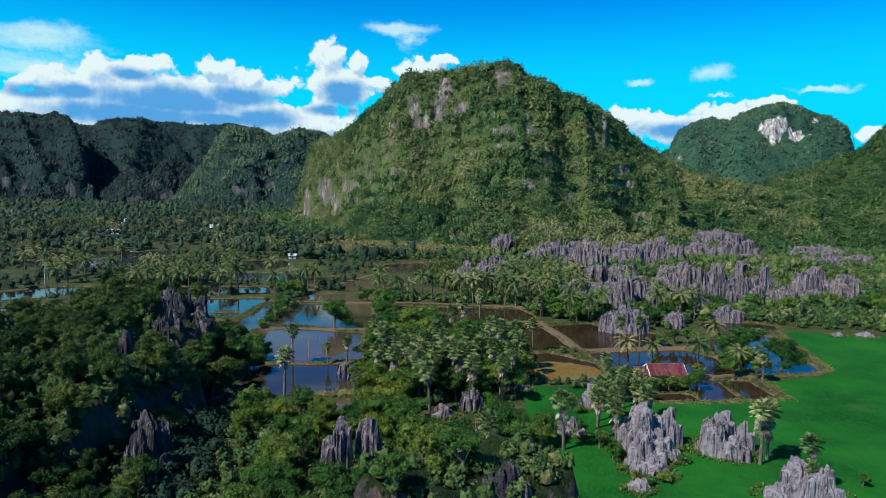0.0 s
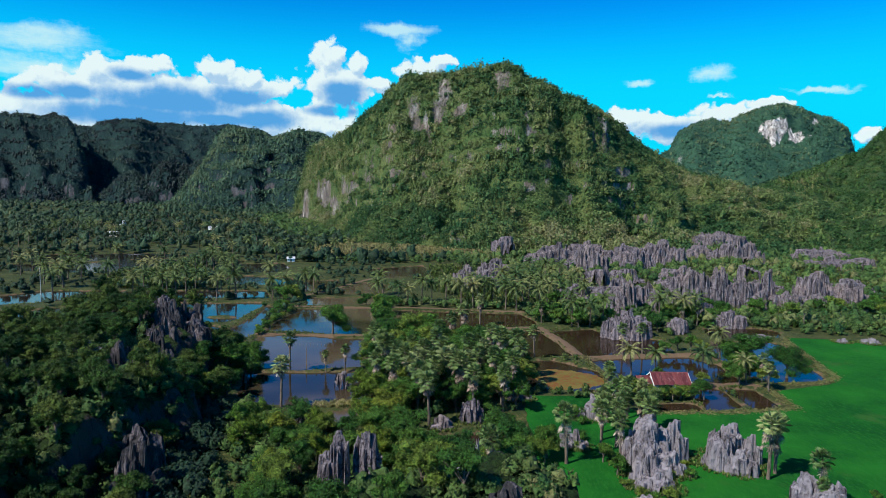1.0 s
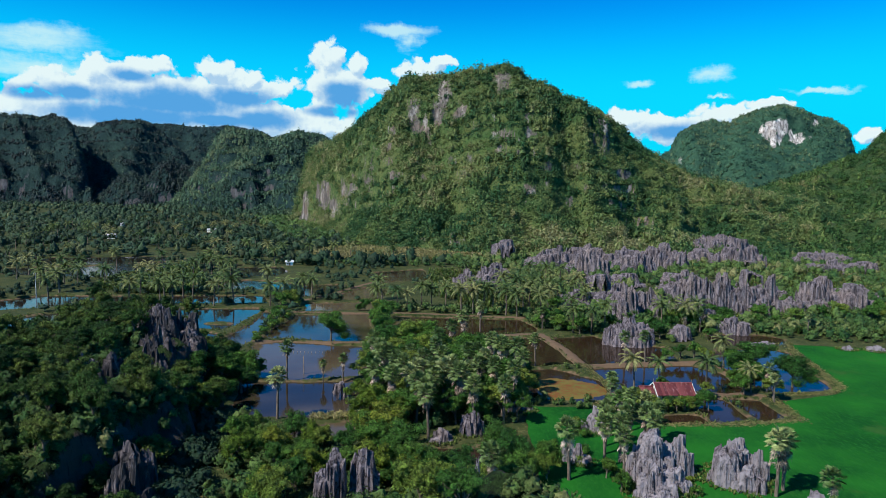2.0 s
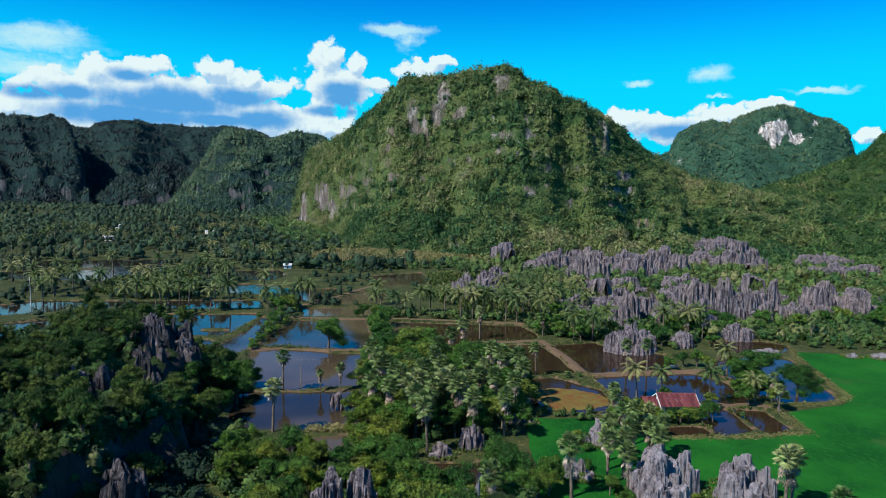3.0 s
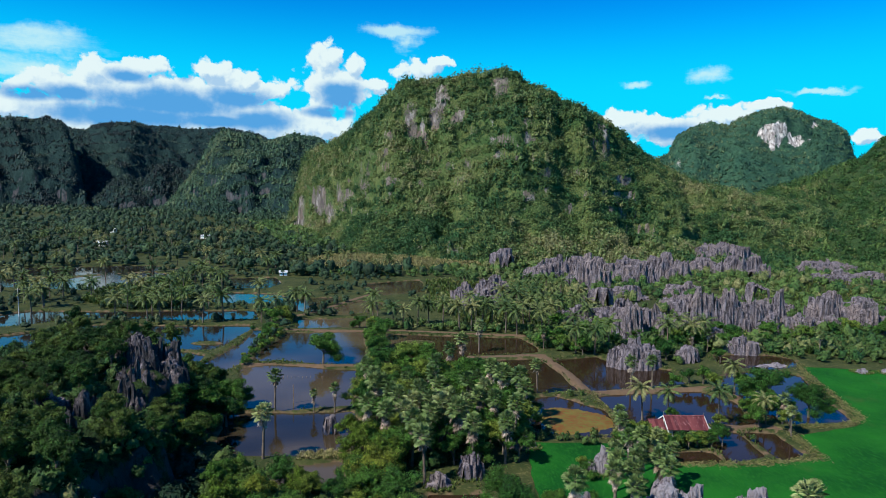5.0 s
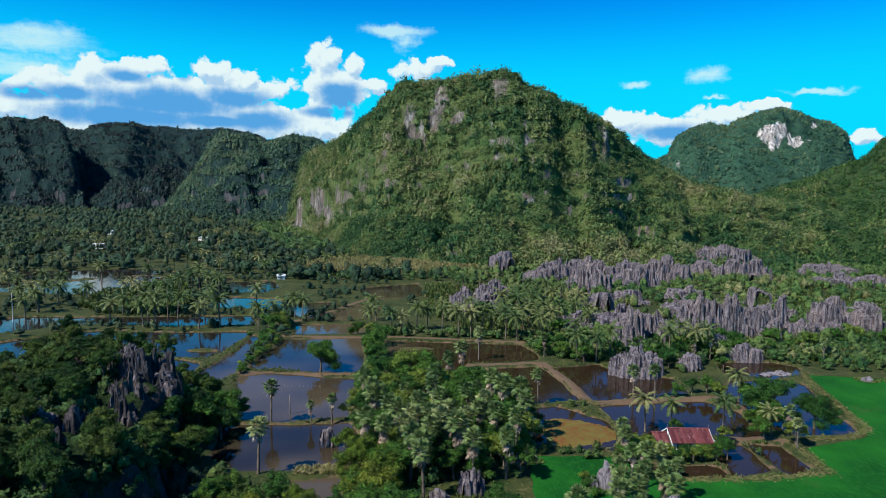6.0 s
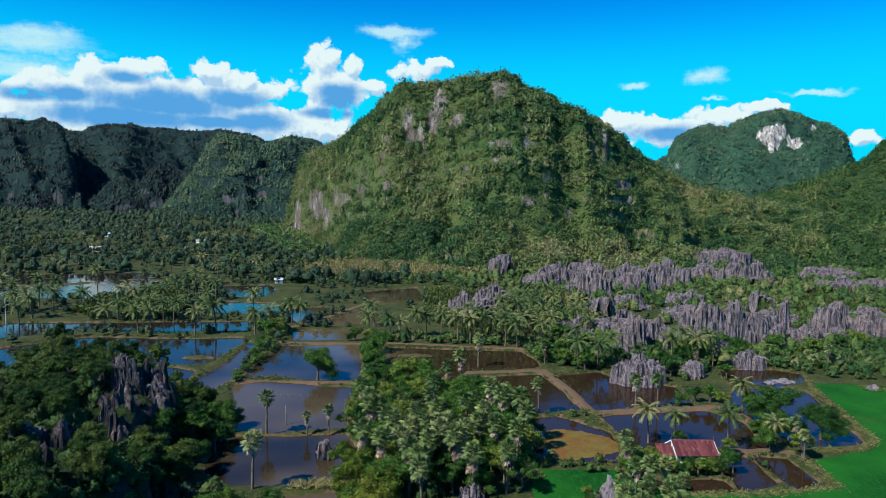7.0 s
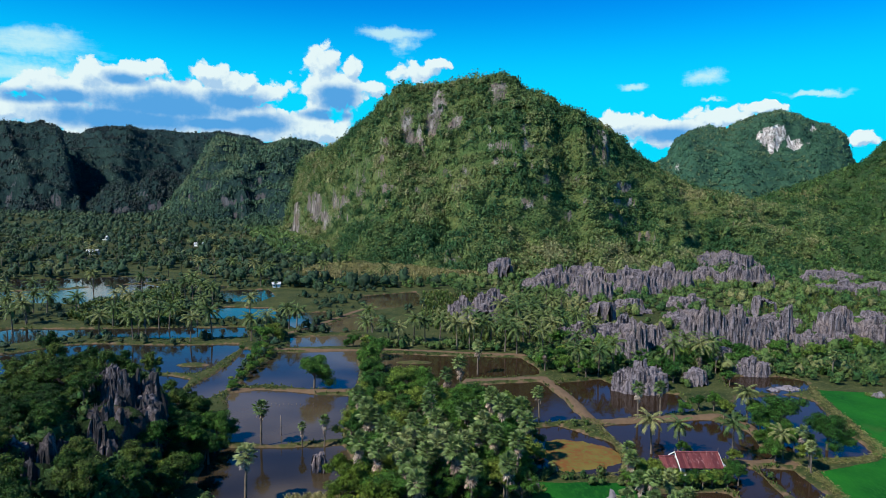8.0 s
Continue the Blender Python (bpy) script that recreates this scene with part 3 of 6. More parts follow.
def make_ground():
    gx = steps((-6000, -1200, 400), (-1200, -280, 40), (-280, -180, 5), (-180, 126, 1.1), (126, 300, 5), (300, 1200, 40), (1200, 6001, 400))
    gy = steps((-2000, 0, 200), (0, 90, 9), (90, 345, 1.1), (345, 450, 2.5), (450, 1000, 20), (1000, 8001, 350))
    x, y = np.meshgrid(gx, gy)
    wob = fbm(x, y, 7, 3) * 1.0
    d = np.full(x.shape, -1e3)
    near = (x > -300) & (x < 300) & (y > 50) & (y < 500)
    d[near] = wet(x[near], y[near]) + wob[near]
    z = 0.55 + fbm(x, y, 18, 4, 3) * 0.22
    z = np.where(np.abs(x) + y > 900, 0.4, z)
    for cx, cy, rx, ry in ISLETS:
        d = np.minimum(d, np.where(near, (np.hypot((x - cx) / rx, (y - cy) / ry) - 1) * min(rx, ry) + wob * 0.5 + 1.0, d))
    bank = np.clip((d + 1.15) / 1.4, 0, 1)
    z = z * (1 - bank) - 0.8 * bank
    rice = np.full(x.shape, -1e3)
    rice[near] = inside(x[near], y[near], RICE)
    z = np.where(rice > 0.6, 0.2, z)
    soil = np.full(x.shape, 0.0)
    for line in SOIL_TRACKS:
        dist = np.full(x.shape, 1e3)
        dist[near] = track_distance(x[near], y[near], line)
        soil = np.maximum(soil, np.clip(1.5 - dist / 1.25, 0, 1))
    soil = np.maximum(soil, np.maximum(bank * 0.8, 0.5 * np.exp(np.minimum(d + 1.0, 0) / 2.0)))
    me = build("ground", np.stack([x, y, z], -1).reshape(-1, 3), grid_faces(len(gx), len(gy)), smooth=True, soil=soil.ravel())
    tagged(part("ground", me, M_GROUND), "grassy valley floor with muddy dikes between flooded ponds", "ground", kind="structure")
    wv = [(-320, 60, 0), (180, 60, 0), (180, 460, 0), (-320, 460, 0)]
    tagged(part("water", build("water", wv, [(0, 1, 2, 3)]), M_WATER), "still brown pond water mirroring sky and palms", "water", kind="structure")


make_ground()


def make_rice():
    line = []
    for (ax, ay), (bx, by) in zip(RICE, RICE[1:] + RICE[:1]):
        n = max(int(math.hypot(bx - ax, by - ay) / 1.5), 1)
        line += [(ax + (bx - ax) * i / n, ay + (by - ay) * i / n) for i in range(n)]
    p = np.array(line)
    p += np.stack([fbm(p[:, 0], p[:, 1], 6, 3, 2), fbm(p[:, 0], p[:, 1], 6, 3, 8)], 1) * 0.9
    v = [(x, y, 0.60) for x, y in p] + [(x, y, 0.0) for x, y in p]
    n = len(p)
    me = build("rice_field", v, np.arange(n)[::-1][None, :], [(i, (i + 1) % n, (i + 1) % n + n, i + n) for i in range(n)])
    tagged(part("rice_field", me, M_RICE), "bright green young rice paddy beside the ponds", "rice field", kind="structure")


make_rice()


# ---------------------------------------------------------------- hills
def hill(name, xs, ridge_y, ridge_z, foot_y, knots, rough, size, step, mat, label, rock_spots=(), cut=3.0, steep=0.4, rows=70, s=0.0, ravines=(), cliffs=(), ledge=13.0, bare_slope=2.0):
    """A ridge: crest height and line over x, a foot line, and a profile between them, broken by gullies, ledges and cliffs. Returns a sampler of its surface."""
    gx = np.arange(xs[0], xs[1], step)
    gu = np.concatenate([np.linspace(-0.04, 1.0, rows), np.linspace(1.05, 2.2, 14)])

    def height(x, u):
        fy, ry = np.interp(x, knots, foot_y), np.interp(x, knots, ridge_y)
        top = np.interp(x, knots, ridge_z) - cut
        y = fy + u * (ry - fy)
        k = np.clip((u - 0.3) / 0.65, 0, 1)
        k = k * k * (3 - 2 * k)
        p = np.where(u <= 1, (1 - steep) * u + steep * k, 1 - 0.75 * np.clip(u - 1, 0, 1.3) ** 1.5)
        env = np.clip(u * 4, 0, 1) * np.where(u > 0.8, np.clip(1 - (u - 0.8) * 6, 0.12, 1), 1)
        lump = fbm(x, y, size, 4, s) * rough * 1.4 * env + fbm(x, y, size * 0.3, 3, s + 5) * rough * 0.45 * env
        rib = 1 - 2 * np.abs(fbm(x + 0.25 * y, y * 0.3, size * 0.8, 3, s + 9))
        z = np.maximum(top, 2) * p + lump + (rib - 0.4) * rough * 0.9 * env
        for low, high, wide_by, deep in ravines:
            line = low + (high - low) * u + 9 * fbm(u * 100, x * 0 + low, 30, 3, s + 14)
            z = z - deep * np.exp(-((x - line) / wide_by) ** 2) * np.clip(u * 3, 0, 1) * np.clip((0.97 - u) * 6, 0, 1)
        for cx, cu, rx, ru, up in cliffs:
            edge = cu + 0.05 * fbm(x, x * 0 + cx, rx * 0.5, 3, s + 12)
            z = z + up * np.tanh((u - edge) / 0.02) * np.exp(-((x - cx) / rx) ** 4 - ((u - cu) / ru) ** 2)
        part_of = (z / ledge + 0.8 * fbm(x, y, size, 3, s + 17)) % 1.0
        z = z + ledge * env * np.clip(0.5 + 1.2 * fbm(x, y, size * 0.6, 3, s + 19), 0, 0.9) * (np.clip((part_of - 0.62) / 0.2, 0, 1) - part_of)
        z = np.where(u < 1.0, np.minimum(z, 50 + (top - 50) * y / ry - 0.5 + 1.5 * fbm(x, y, 9, 2, s + 6)), z)
        return x * (y / ry), y, z

    def surface(x, u):
        wide, y, z = height(x, u)
        _, ya, za = height(x, u - 0.012)
        _, yb, zb = height(x, u + 0.012)
        slope = (zb - za) / (yb - ya)
        mask = np.zeros(x.shape)
        for cx, cu, rx, ru, amount in rock_spots:
            mask = np.maximum(mask, amount * np.exp(-(((x - cx) / rx) ** 2 + ((u - cu) / ru) ** 2)))
        mask = mask * np.clip(0.62 + 1.1 * fbm(x, z * 0.35, 9, 4, s + 2) + 0.9 * fbm(x, z, 30, 3, s + 3), 0, 1.4)
        mask = np.maximum(mask, np.clip((slope - bare_slope) / 1.2, 0, 1) * np.clip(0.45 + 1.1 * fbm(x, z, 22, 3, s + 31) + 0.8 * fbm(x, z * 0.3, 7, 3, s + 32), 0, 1))
        y = y + 2.2 * mask * fbm(x, z * 0.12, 6, 3, s + 33)
        return wide, y, z - 1.0, np.clip(mask, 0, 1)
    x, u = np.meshgrid(gx, gu)
    x, y, z, mask = surface(x, u)
    me = build(name, np.stack([x, y, z], -1).reshape(-1, 3), grid_faces(len(gx), len(gu)), smooth=True, rock=mask.ravel())
    tagged(part(name, me, mat), label, "hill", kind="structure")
    return surface


def sprays(name, surface, xs, us, n, size, mat, label, s=0.0, tone=(0.42, 1.0), high=1.5, bare=0.6, dry_side=0.0):
    """Loose leafy sprays of scrub, vine and saplings over a hillside, between and over the crowns."""
    gen = np.random.default_rng(int(70 + s))
    x, u = gen.uniform(*xs, n), gen.uniform(*us, n)
    x, y, z, mask = surface(x, u)
    keep = (mask < bare) | (gen.random(n) < 0.3)
    x, y, z = x[keep], y[keep], z[keep]
    n = len(x)
    tuft = fbm(x, y + z, 7, 3, s + 8)
    p = np.stack([x, y, z + high * np.clip(gen.uniform(0.2, 1.0, n) + 1.6 * tuft, 0.1, 2.2)], 1)
    t = tone[0] + tone[1] * 0.9 * fbm(x, y + z, 60, 3, s + 3) + 0.5 * fbm(x, y + z, 17, 2, s + 4) + dry_side * np.clip((10 - x) / 120, -0.4, 1) + gen.normal(scale=0.1, size=n)
    v, f = leaves(p, gen.normal(scale=0.7, size=(n, 3)) + (0, -0.5, 0.7), size * gen.uniform(0.5, 1.4, n), gen, 0.75)
    me = build(name, v, f, smooth=True, tint=np.repeat(np.clip(t, 0, 1), 4))
    tagged(part(name, me, mat), label, "scrub", kind="stuff")


def clothe(name, surface, xs, us, n, r, per, size, mat, label, s=0.0, bare=0.35, tone=(0.42, 1.0), loose=0.34, rings=4, segs=8, dry_side=0.0, core=0.5):
    """Covers a hill with crowns, thin where the rock shows."""
    gen = np.random.default_rng(int(11 + s))
    x, u = gen.uniform(*xs, n), gen.uniform(*us, n)
    x, y, z, mask = surface(x, u)
    keep = (mask < bare) | (gen.random(n) < 0.12)
    x, y, z = x[keep], y[keep], z[keep]
    stand = np.clip(0.5 + 1.4 * fbm(x, y + z, 45, 3, s + 6), 0, 1)
    rr = (r[0] + (r[1] - r[0]) * np.clip(0.65 * stand + 0.6 * gen.random(len(x)) ** 1.8, 0, 1.25))
    t = tone[0] + tone[1] * 0.9 * fbm(x, y + z, 60, 3, s + 3) + 0.55 * fbm(x, y + z, 17, 2, s + 4) + dry_side * np.clip((10 - x) / 120, -0.4, 1) + gen.normal(scale=0.22, size=len(x))
    forest(name, x, y, z + rr * 0.35, rr, per, size, mat, label, tint=t, gen=gen, loose=loose, rings=rings, segs=segs, core=core)


C_KNOTS = [-176, -160, -152, -139, -123, -105, -88, -65, -41, -23, -10, 7, 34, 63, 75, 80, 89, 107, 112, 125, 140, 153, 168, 180, 208, 247, 296, 352, 408, 480]
C_Z = [0, 8, 45, 85, 91, 95, 101, 115, 133, 147, 150, 147, 150, 153, 151, 145, 140, 133, 127, 124, 115, 110, 104, 93, 78, 63, 50, 40, 32, 20]
C_Y = [800, 800, 800, 790, 755, 730, 706, 672, 644, 625, 619, 610, 601, 594, 593, 592, 591, 590, 590, 590, 590, 593, 600, 606, 620, 640, 650, 650, 650, 650]
C_F = [795, 780, 770, 735, 690, 650, 610, 545, 512, 500, 490, 480, 468, 455, 452, 450, 448, 446, 445, 445, 445, 445, 445, 445, 445, 450, 460, 470, 480, 490]
ROCKS_C = [(-150, 0.35, 9, 0.35, 1.0), (-112, 0.42, 16, 0.14, 0.9), (-90, 0.50, 12, 0.10, 0.7), (-62, 0.60, 10, 0.12, 0.7), (-14, 0.80, 12, 0.06, 0.85), (12, 0.90, 8, 0.06, 0.7), (26, 0.80, 6, 0.07, 0.75), (60, 0.90, 14, 0.05, 0.65), (42, 0.72, 7, 0.06, 0.6), (28, 0.08, 12, 0.05, 0.9), (-6, 0.10, 8, 0.04, 0.9), (150, 0.85, 8, 0.12, 0.8), (205, 0.45, 9, 0.04, 0.7)]
CLIFFS_C = [(-148, 0.40, 13, 0.30, 13), (-112, 0.42, 20, 0.16, 13), (-88, 0.52, 14, 0.12, 9), (-60, 0.62, 12, 0.12, 8), (-14, 0.78, 15, 0.10, 9), (12, 0.86, 12, 0.08, 7), (28, 0.78, 9, 0.08, 6), (60, 0.88, 18, 0.07, 6), (150, 0.80, 12, 0.12, 7), (28, 0.08, 14, 0.06, 5), (205, 0.45, 14, 0.06, 6), (90, 0.55, 16, 0.05, 4), (40, 0.45, 20, 0.04, 3)]
central = hill("hill_central", (-176, 480), C_Y, C_Z, C_F, C_KNOTS, 15, 60, 2.2, M_HILL, "steep karst hill under dense green forest with bare limestone faces", ROCKS_C, rows=110, s=1, ravines=[(40, -5, 9, 13), (-75, -40, 10, 12), (95, 45, 14, 9), (150, 105, 15, 14), (210, 150, 14, 13), (5, 30, 7, 9), (-110, -70, 9, 9), (290, 230, 14, 10)], cliffs=CLIFFS_C)
clothe("forest", central, (-170, 470), (0.0, 1.1), 7600, (1.3, 5.6), 40, 1.3, M_HILL_LEAF, "dense mixed green forest on the karst hill", 1, dry_side=0.08, loose=0.55, rings=2, segs=6, core=0.42)
sprays("hill_scrub", central, (-170, 420), (0.0, 1.05), 130000, 1.5, M_HILL_LEAF, "tangled scrub and vines over the karst hill", 1, high=1.1, dry_side=0.08)

S_KNOTS = [240, 300, 384, 444, 491, 511, 527, 541, 594, 680, 800]
S_Z = [2, 22, 47, 68, 88, 95, 110, 123, 157, 190, 180]
right = hill("hill_right", (240, 800), [760, 780, 800, 800, 800, 800, 800, 800, 800, 800, 800], S_Z, [500, 490, 480, 480, 480, 480, 480, 480, 480, 480, 480], S_KNOTS, 13, 80, 5.0, M_HILL_SLOPE, "forested slope rising behind the stone field", (), rows=80, s=4, ravines=[(330, 400, 16, 12), (420, 520, 18, 12)])
clothe("forest", right, (245, 700), (0.0, 1.1), 4200, (1.6, 4.8), 22, 1.5, M_FOREST, "green forest on the slope behind the stone field", 4, tone=(0.16, 0.55), loose=0.55, rings=2, segs=6, core=0.42)
sprays("hill_scrub", right, (245, 700), (0.0, 1.05), 26000, 1.8, M_FOREST, "scrub over the slope behind the stone field", 4, high=1.0, tone=(0.18, 0.55))

R_KNOTS = [380, 451, 500, 531, 548, 585, 623, 661, 686, 735, 779, 824, 850, 889, 929, 945, 961, 1100]
R_Z = [60, 82, 114, 130, 170, 190, 200, 194, 210, 227, 234, 224, 212, 207, 183, 139, 102, 70]
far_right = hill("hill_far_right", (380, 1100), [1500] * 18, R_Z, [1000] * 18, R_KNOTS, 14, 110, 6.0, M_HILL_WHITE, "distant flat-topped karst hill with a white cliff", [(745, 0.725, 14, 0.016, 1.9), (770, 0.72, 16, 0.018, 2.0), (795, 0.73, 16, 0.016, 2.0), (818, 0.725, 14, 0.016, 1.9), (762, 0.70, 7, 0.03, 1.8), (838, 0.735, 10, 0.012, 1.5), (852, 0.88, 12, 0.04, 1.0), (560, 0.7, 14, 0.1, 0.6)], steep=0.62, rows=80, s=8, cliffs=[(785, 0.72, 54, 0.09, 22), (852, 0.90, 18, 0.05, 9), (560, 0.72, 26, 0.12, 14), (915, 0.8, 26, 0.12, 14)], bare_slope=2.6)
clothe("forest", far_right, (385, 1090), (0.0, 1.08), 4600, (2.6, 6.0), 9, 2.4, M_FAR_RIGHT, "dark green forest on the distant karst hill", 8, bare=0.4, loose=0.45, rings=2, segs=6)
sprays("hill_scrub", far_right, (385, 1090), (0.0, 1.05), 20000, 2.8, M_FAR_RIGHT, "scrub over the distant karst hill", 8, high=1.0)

# the range along the valley: its skyline as slopes (sideways, upwards) seen from the valley mouth
SKYLINE = [(-1.1, 0.096), (-0.672, 0.0954), (-0.6237, 0.0921), (-0.5995, 0.0909), (-0.5752, 0.0897), (-0.5548, 0.0932), (-0.5347, 0.0879), (-0.5188, 0.0784), (-0.4985, 0.0771), (-0.4861, 0.083), (-0.4615, 0.0866), (-0.4288, 0.088), (-0.4126, 0.0833), (-0.3799, 0.083), (-0.3471, 0.0811), (-0.3225, 0.0799), (-0.302, 0.0826), (-0.2815, 0.078), (-0.2568, 0.0752), (-0.2338, 0.0657), (-0.2156, 0.0701), (-0.1949, 0.0737), (-0.1742, 0.0707), (-0.1577, 0.0668), (-0.1478, 0.0596), (-0.1, 0.045)]


def range_hill(name, ridge, foot, start, end, left=(), right_side=(), mat=M_FAR_HAZED, n=3000, s=0.0, label="", rough=22, size=130, cliffs=(), steep=0.35, cut=7.0):
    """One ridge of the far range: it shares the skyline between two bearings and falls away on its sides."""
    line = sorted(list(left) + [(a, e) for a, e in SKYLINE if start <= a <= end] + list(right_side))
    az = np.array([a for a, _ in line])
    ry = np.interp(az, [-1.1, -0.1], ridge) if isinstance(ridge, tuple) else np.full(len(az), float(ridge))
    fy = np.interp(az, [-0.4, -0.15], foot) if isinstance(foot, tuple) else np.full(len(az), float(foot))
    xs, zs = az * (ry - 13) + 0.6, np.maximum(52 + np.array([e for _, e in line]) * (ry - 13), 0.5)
    face = hill(name, (xs[0], xs[-1]), ry, zs, fy, xs, rough, size, 6.0, M_HILL_HAZED, label, (), cut=cut, steep=steep, rows=70, s=s, cliffs=cliffs, ledge=26, bare_slope=3.2)
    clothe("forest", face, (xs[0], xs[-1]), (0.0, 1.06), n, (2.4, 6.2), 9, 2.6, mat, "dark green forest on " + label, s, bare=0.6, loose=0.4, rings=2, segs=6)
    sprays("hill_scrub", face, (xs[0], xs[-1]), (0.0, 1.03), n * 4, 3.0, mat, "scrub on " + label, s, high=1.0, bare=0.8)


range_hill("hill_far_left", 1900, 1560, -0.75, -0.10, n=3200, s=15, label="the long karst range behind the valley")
range_hill("hill_left_tower", 1480, 1240, -1.1, -0.53, right_side=[(-0.522, 0.066), (-0.512, 0.035), (-0.504, -0.01), (-0.498, -0.044)], n=4200, s=16, label="a steep-sided karst tower coloured as under cloud shade", rough=30, size=100, cliffs=[(-880, 0.35, 60, 0.2, 24), (-780, 0.3, 30, 0.25, 26), (-990, 0.3, 60, 0.2, 20)], steep=0.5)
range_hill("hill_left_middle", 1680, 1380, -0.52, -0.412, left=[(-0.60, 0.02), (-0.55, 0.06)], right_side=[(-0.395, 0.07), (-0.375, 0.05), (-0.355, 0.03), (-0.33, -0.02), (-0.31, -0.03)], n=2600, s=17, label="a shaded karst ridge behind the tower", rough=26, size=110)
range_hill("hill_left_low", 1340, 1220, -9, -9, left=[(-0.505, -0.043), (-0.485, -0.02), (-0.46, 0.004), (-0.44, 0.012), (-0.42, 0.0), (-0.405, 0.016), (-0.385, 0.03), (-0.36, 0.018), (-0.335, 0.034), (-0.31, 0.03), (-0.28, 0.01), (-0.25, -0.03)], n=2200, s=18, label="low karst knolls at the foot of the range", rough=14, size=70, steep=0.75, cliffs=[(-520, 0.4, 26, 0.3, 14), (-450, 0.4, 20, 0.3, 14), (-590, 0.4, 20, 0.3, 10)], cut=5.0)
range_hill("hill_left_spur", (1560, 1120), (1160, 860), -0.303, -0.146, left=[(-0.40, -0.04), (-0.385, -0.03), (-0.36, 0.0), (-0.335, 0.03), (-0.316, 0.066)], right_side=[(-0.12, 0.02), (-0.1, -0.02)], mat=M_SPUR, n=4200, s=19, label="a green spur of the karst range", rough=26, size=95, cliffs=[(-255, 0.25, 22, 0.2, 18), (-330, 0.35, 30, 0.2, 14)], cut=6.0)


# ---------------------------------------------------------------- stones
def stone(x, y, w, h, seed, depth=0.5, z=-0.4, blade=1.6, label="grey fluted limestone pinnacles standing in the field", mat=None, name="limestone_outcrop", group="stone forest", step=0.32):
    """A massif of fused blades: steep fluted walls under a jagged crest, one connected mesh."""
    gen = np.random.default_rng(seed)
    d = max(w * depth, 2.2)
    step = max(step, w / 80)
    gx, gy = np.arange(-w * 0.62, w * 0.62, step), np.arange(-d * 0.75, d * 0.75, step)
    px, py = np.meshgrid(gx, gy)
    qx = px + (fbm(px, py, 1.4, 2, seed) + fbm(px, py, 0.6, 1, seed + 3)) * 0.35
    qy = py + (fbm(px, py, 1.4, 2, seed + 7) + fbm(px, py, 0.6, 1, seed + 5)) * 0.35
    n = int(np.clip(w * d / (blade * blade) * 1.6, 6, 70))
    top = np.zeros(px.shape)
    for i in range(n):
        r, a = math.sqrt((i + 0.3) / n), 2.4 * i + gen.uniform(-0.5, 0.5)
        cx, cy = 0.46 * w * r * math.cos(a), 0.42 * d * r * math.sin(a)
        hh = h * (1 - 0.35 * r ** 3) * (0.34 + 0.62 * gen.random() ** 0.8)
        if i == 0:
            hh = h
        rad = blade * gen.uniform(0.40, 1.25)
        thin, turn = gen.uniform(0.55, 1.0), gen.uniform(-0.6, 0.6)
        ux, uy = (qx - cx) * math.cos(turn) + (qy - cy) * math.sin(turn), (qy - cy) * math.cos(turn) - (qx - cx) * math.sin(turn)
        t = np.hypot(ux, uy / thin) / rad
        t = t * (1 + 0.16 * np.sin(gen.integers(5, 9) * np.arctan2(uy, ux) + gen.uniform(0, 6)))
        slant = 1 + 0.16 * (ux * gen.uniform(-1, 1) + uy * gen.uniform(-1, 1)) / rad
        top = np.maximum(top, hh * slant * np.clip(1.0 - 0.12 * t - np.clip(t - 0.78, 0, 9) * 3.0, 0, 1))
    foot = np.clip(1.15 - np.hypot(qx / (w * 0.56), qy / (d * 0.6)), 0, 1) * h * 0.13 * (1 + fbm(px, py, 1.2, 2, seed + 9))
    top = np.maximum(top, foot)
    top = top + (top > 0.1) * (fbm(px, py, 0.9, 2, seed + 2) * 0.07 * h + np.abs(fbm(px, py, 0.8, 2, seed + 4)) * 0.08 * h) * np.clip(top / h * 2, 0, 1)
    crack = np.clip(np.abs(fbm(px, py * 0.6, blade * 1.3, 2, seed + 21)) / 0.07, 0, 1)
    ledge = blade * 0.55
    top = top * (0.48 + 0.52 * crack)
    top = 0.6 * top + 0.4 * (np.floor(top / ledge) + np.clip((top / ledge % 1) * 3, 0, 1)) * ledge
    f = grid_faces(len(gx), len(gy))
    f = f[(top > 0.05).ravel()[f].any(1)]
    used = np.unique(f)
    back = np.full(px.size, -1)
    back[used] = np.arange(len(used))
    v = np.stack([qx, qy, top], -1).reshape(-1, 3)[used]
    ob = part(name, build(name, v, back[f]), mat or M_ROCK)
    ob.matrix_basis = pose(x, y, z, 0, 0, gen.uniform(-12, 12))
    return tagged(ob, label, "rock", group)


STONES_MID = [
    (62.6, 211, 11.5, 11), (80.6, 215.7, 5.7, 6.5), (97, 235.7, 6.5, 8.7), (103.2, 229.2, 10.7, 7.2), (99.3, 256.7, 13, 21), (109.5, 256.9, 17, 22), (120.9, 257.2, 16, 16),
    (134.8, 267.9, 7.2, 18.4), (138.4, 259.3, 14, 9.6), (159.5, 273.1, 14, 17.1), (168.7, 268.8, 14, 13.2), (58, 270.3, 14.9, 9.9), (70.5, 242.2, 9.4, 18), (81.7, 249.9, 11, 14.1),
    (76.5, 275.5, 10.8, 12.3), (17.6, 317.9, 8.5, 11.7), (31.5, 323.8, 15.4, 14.7),
]
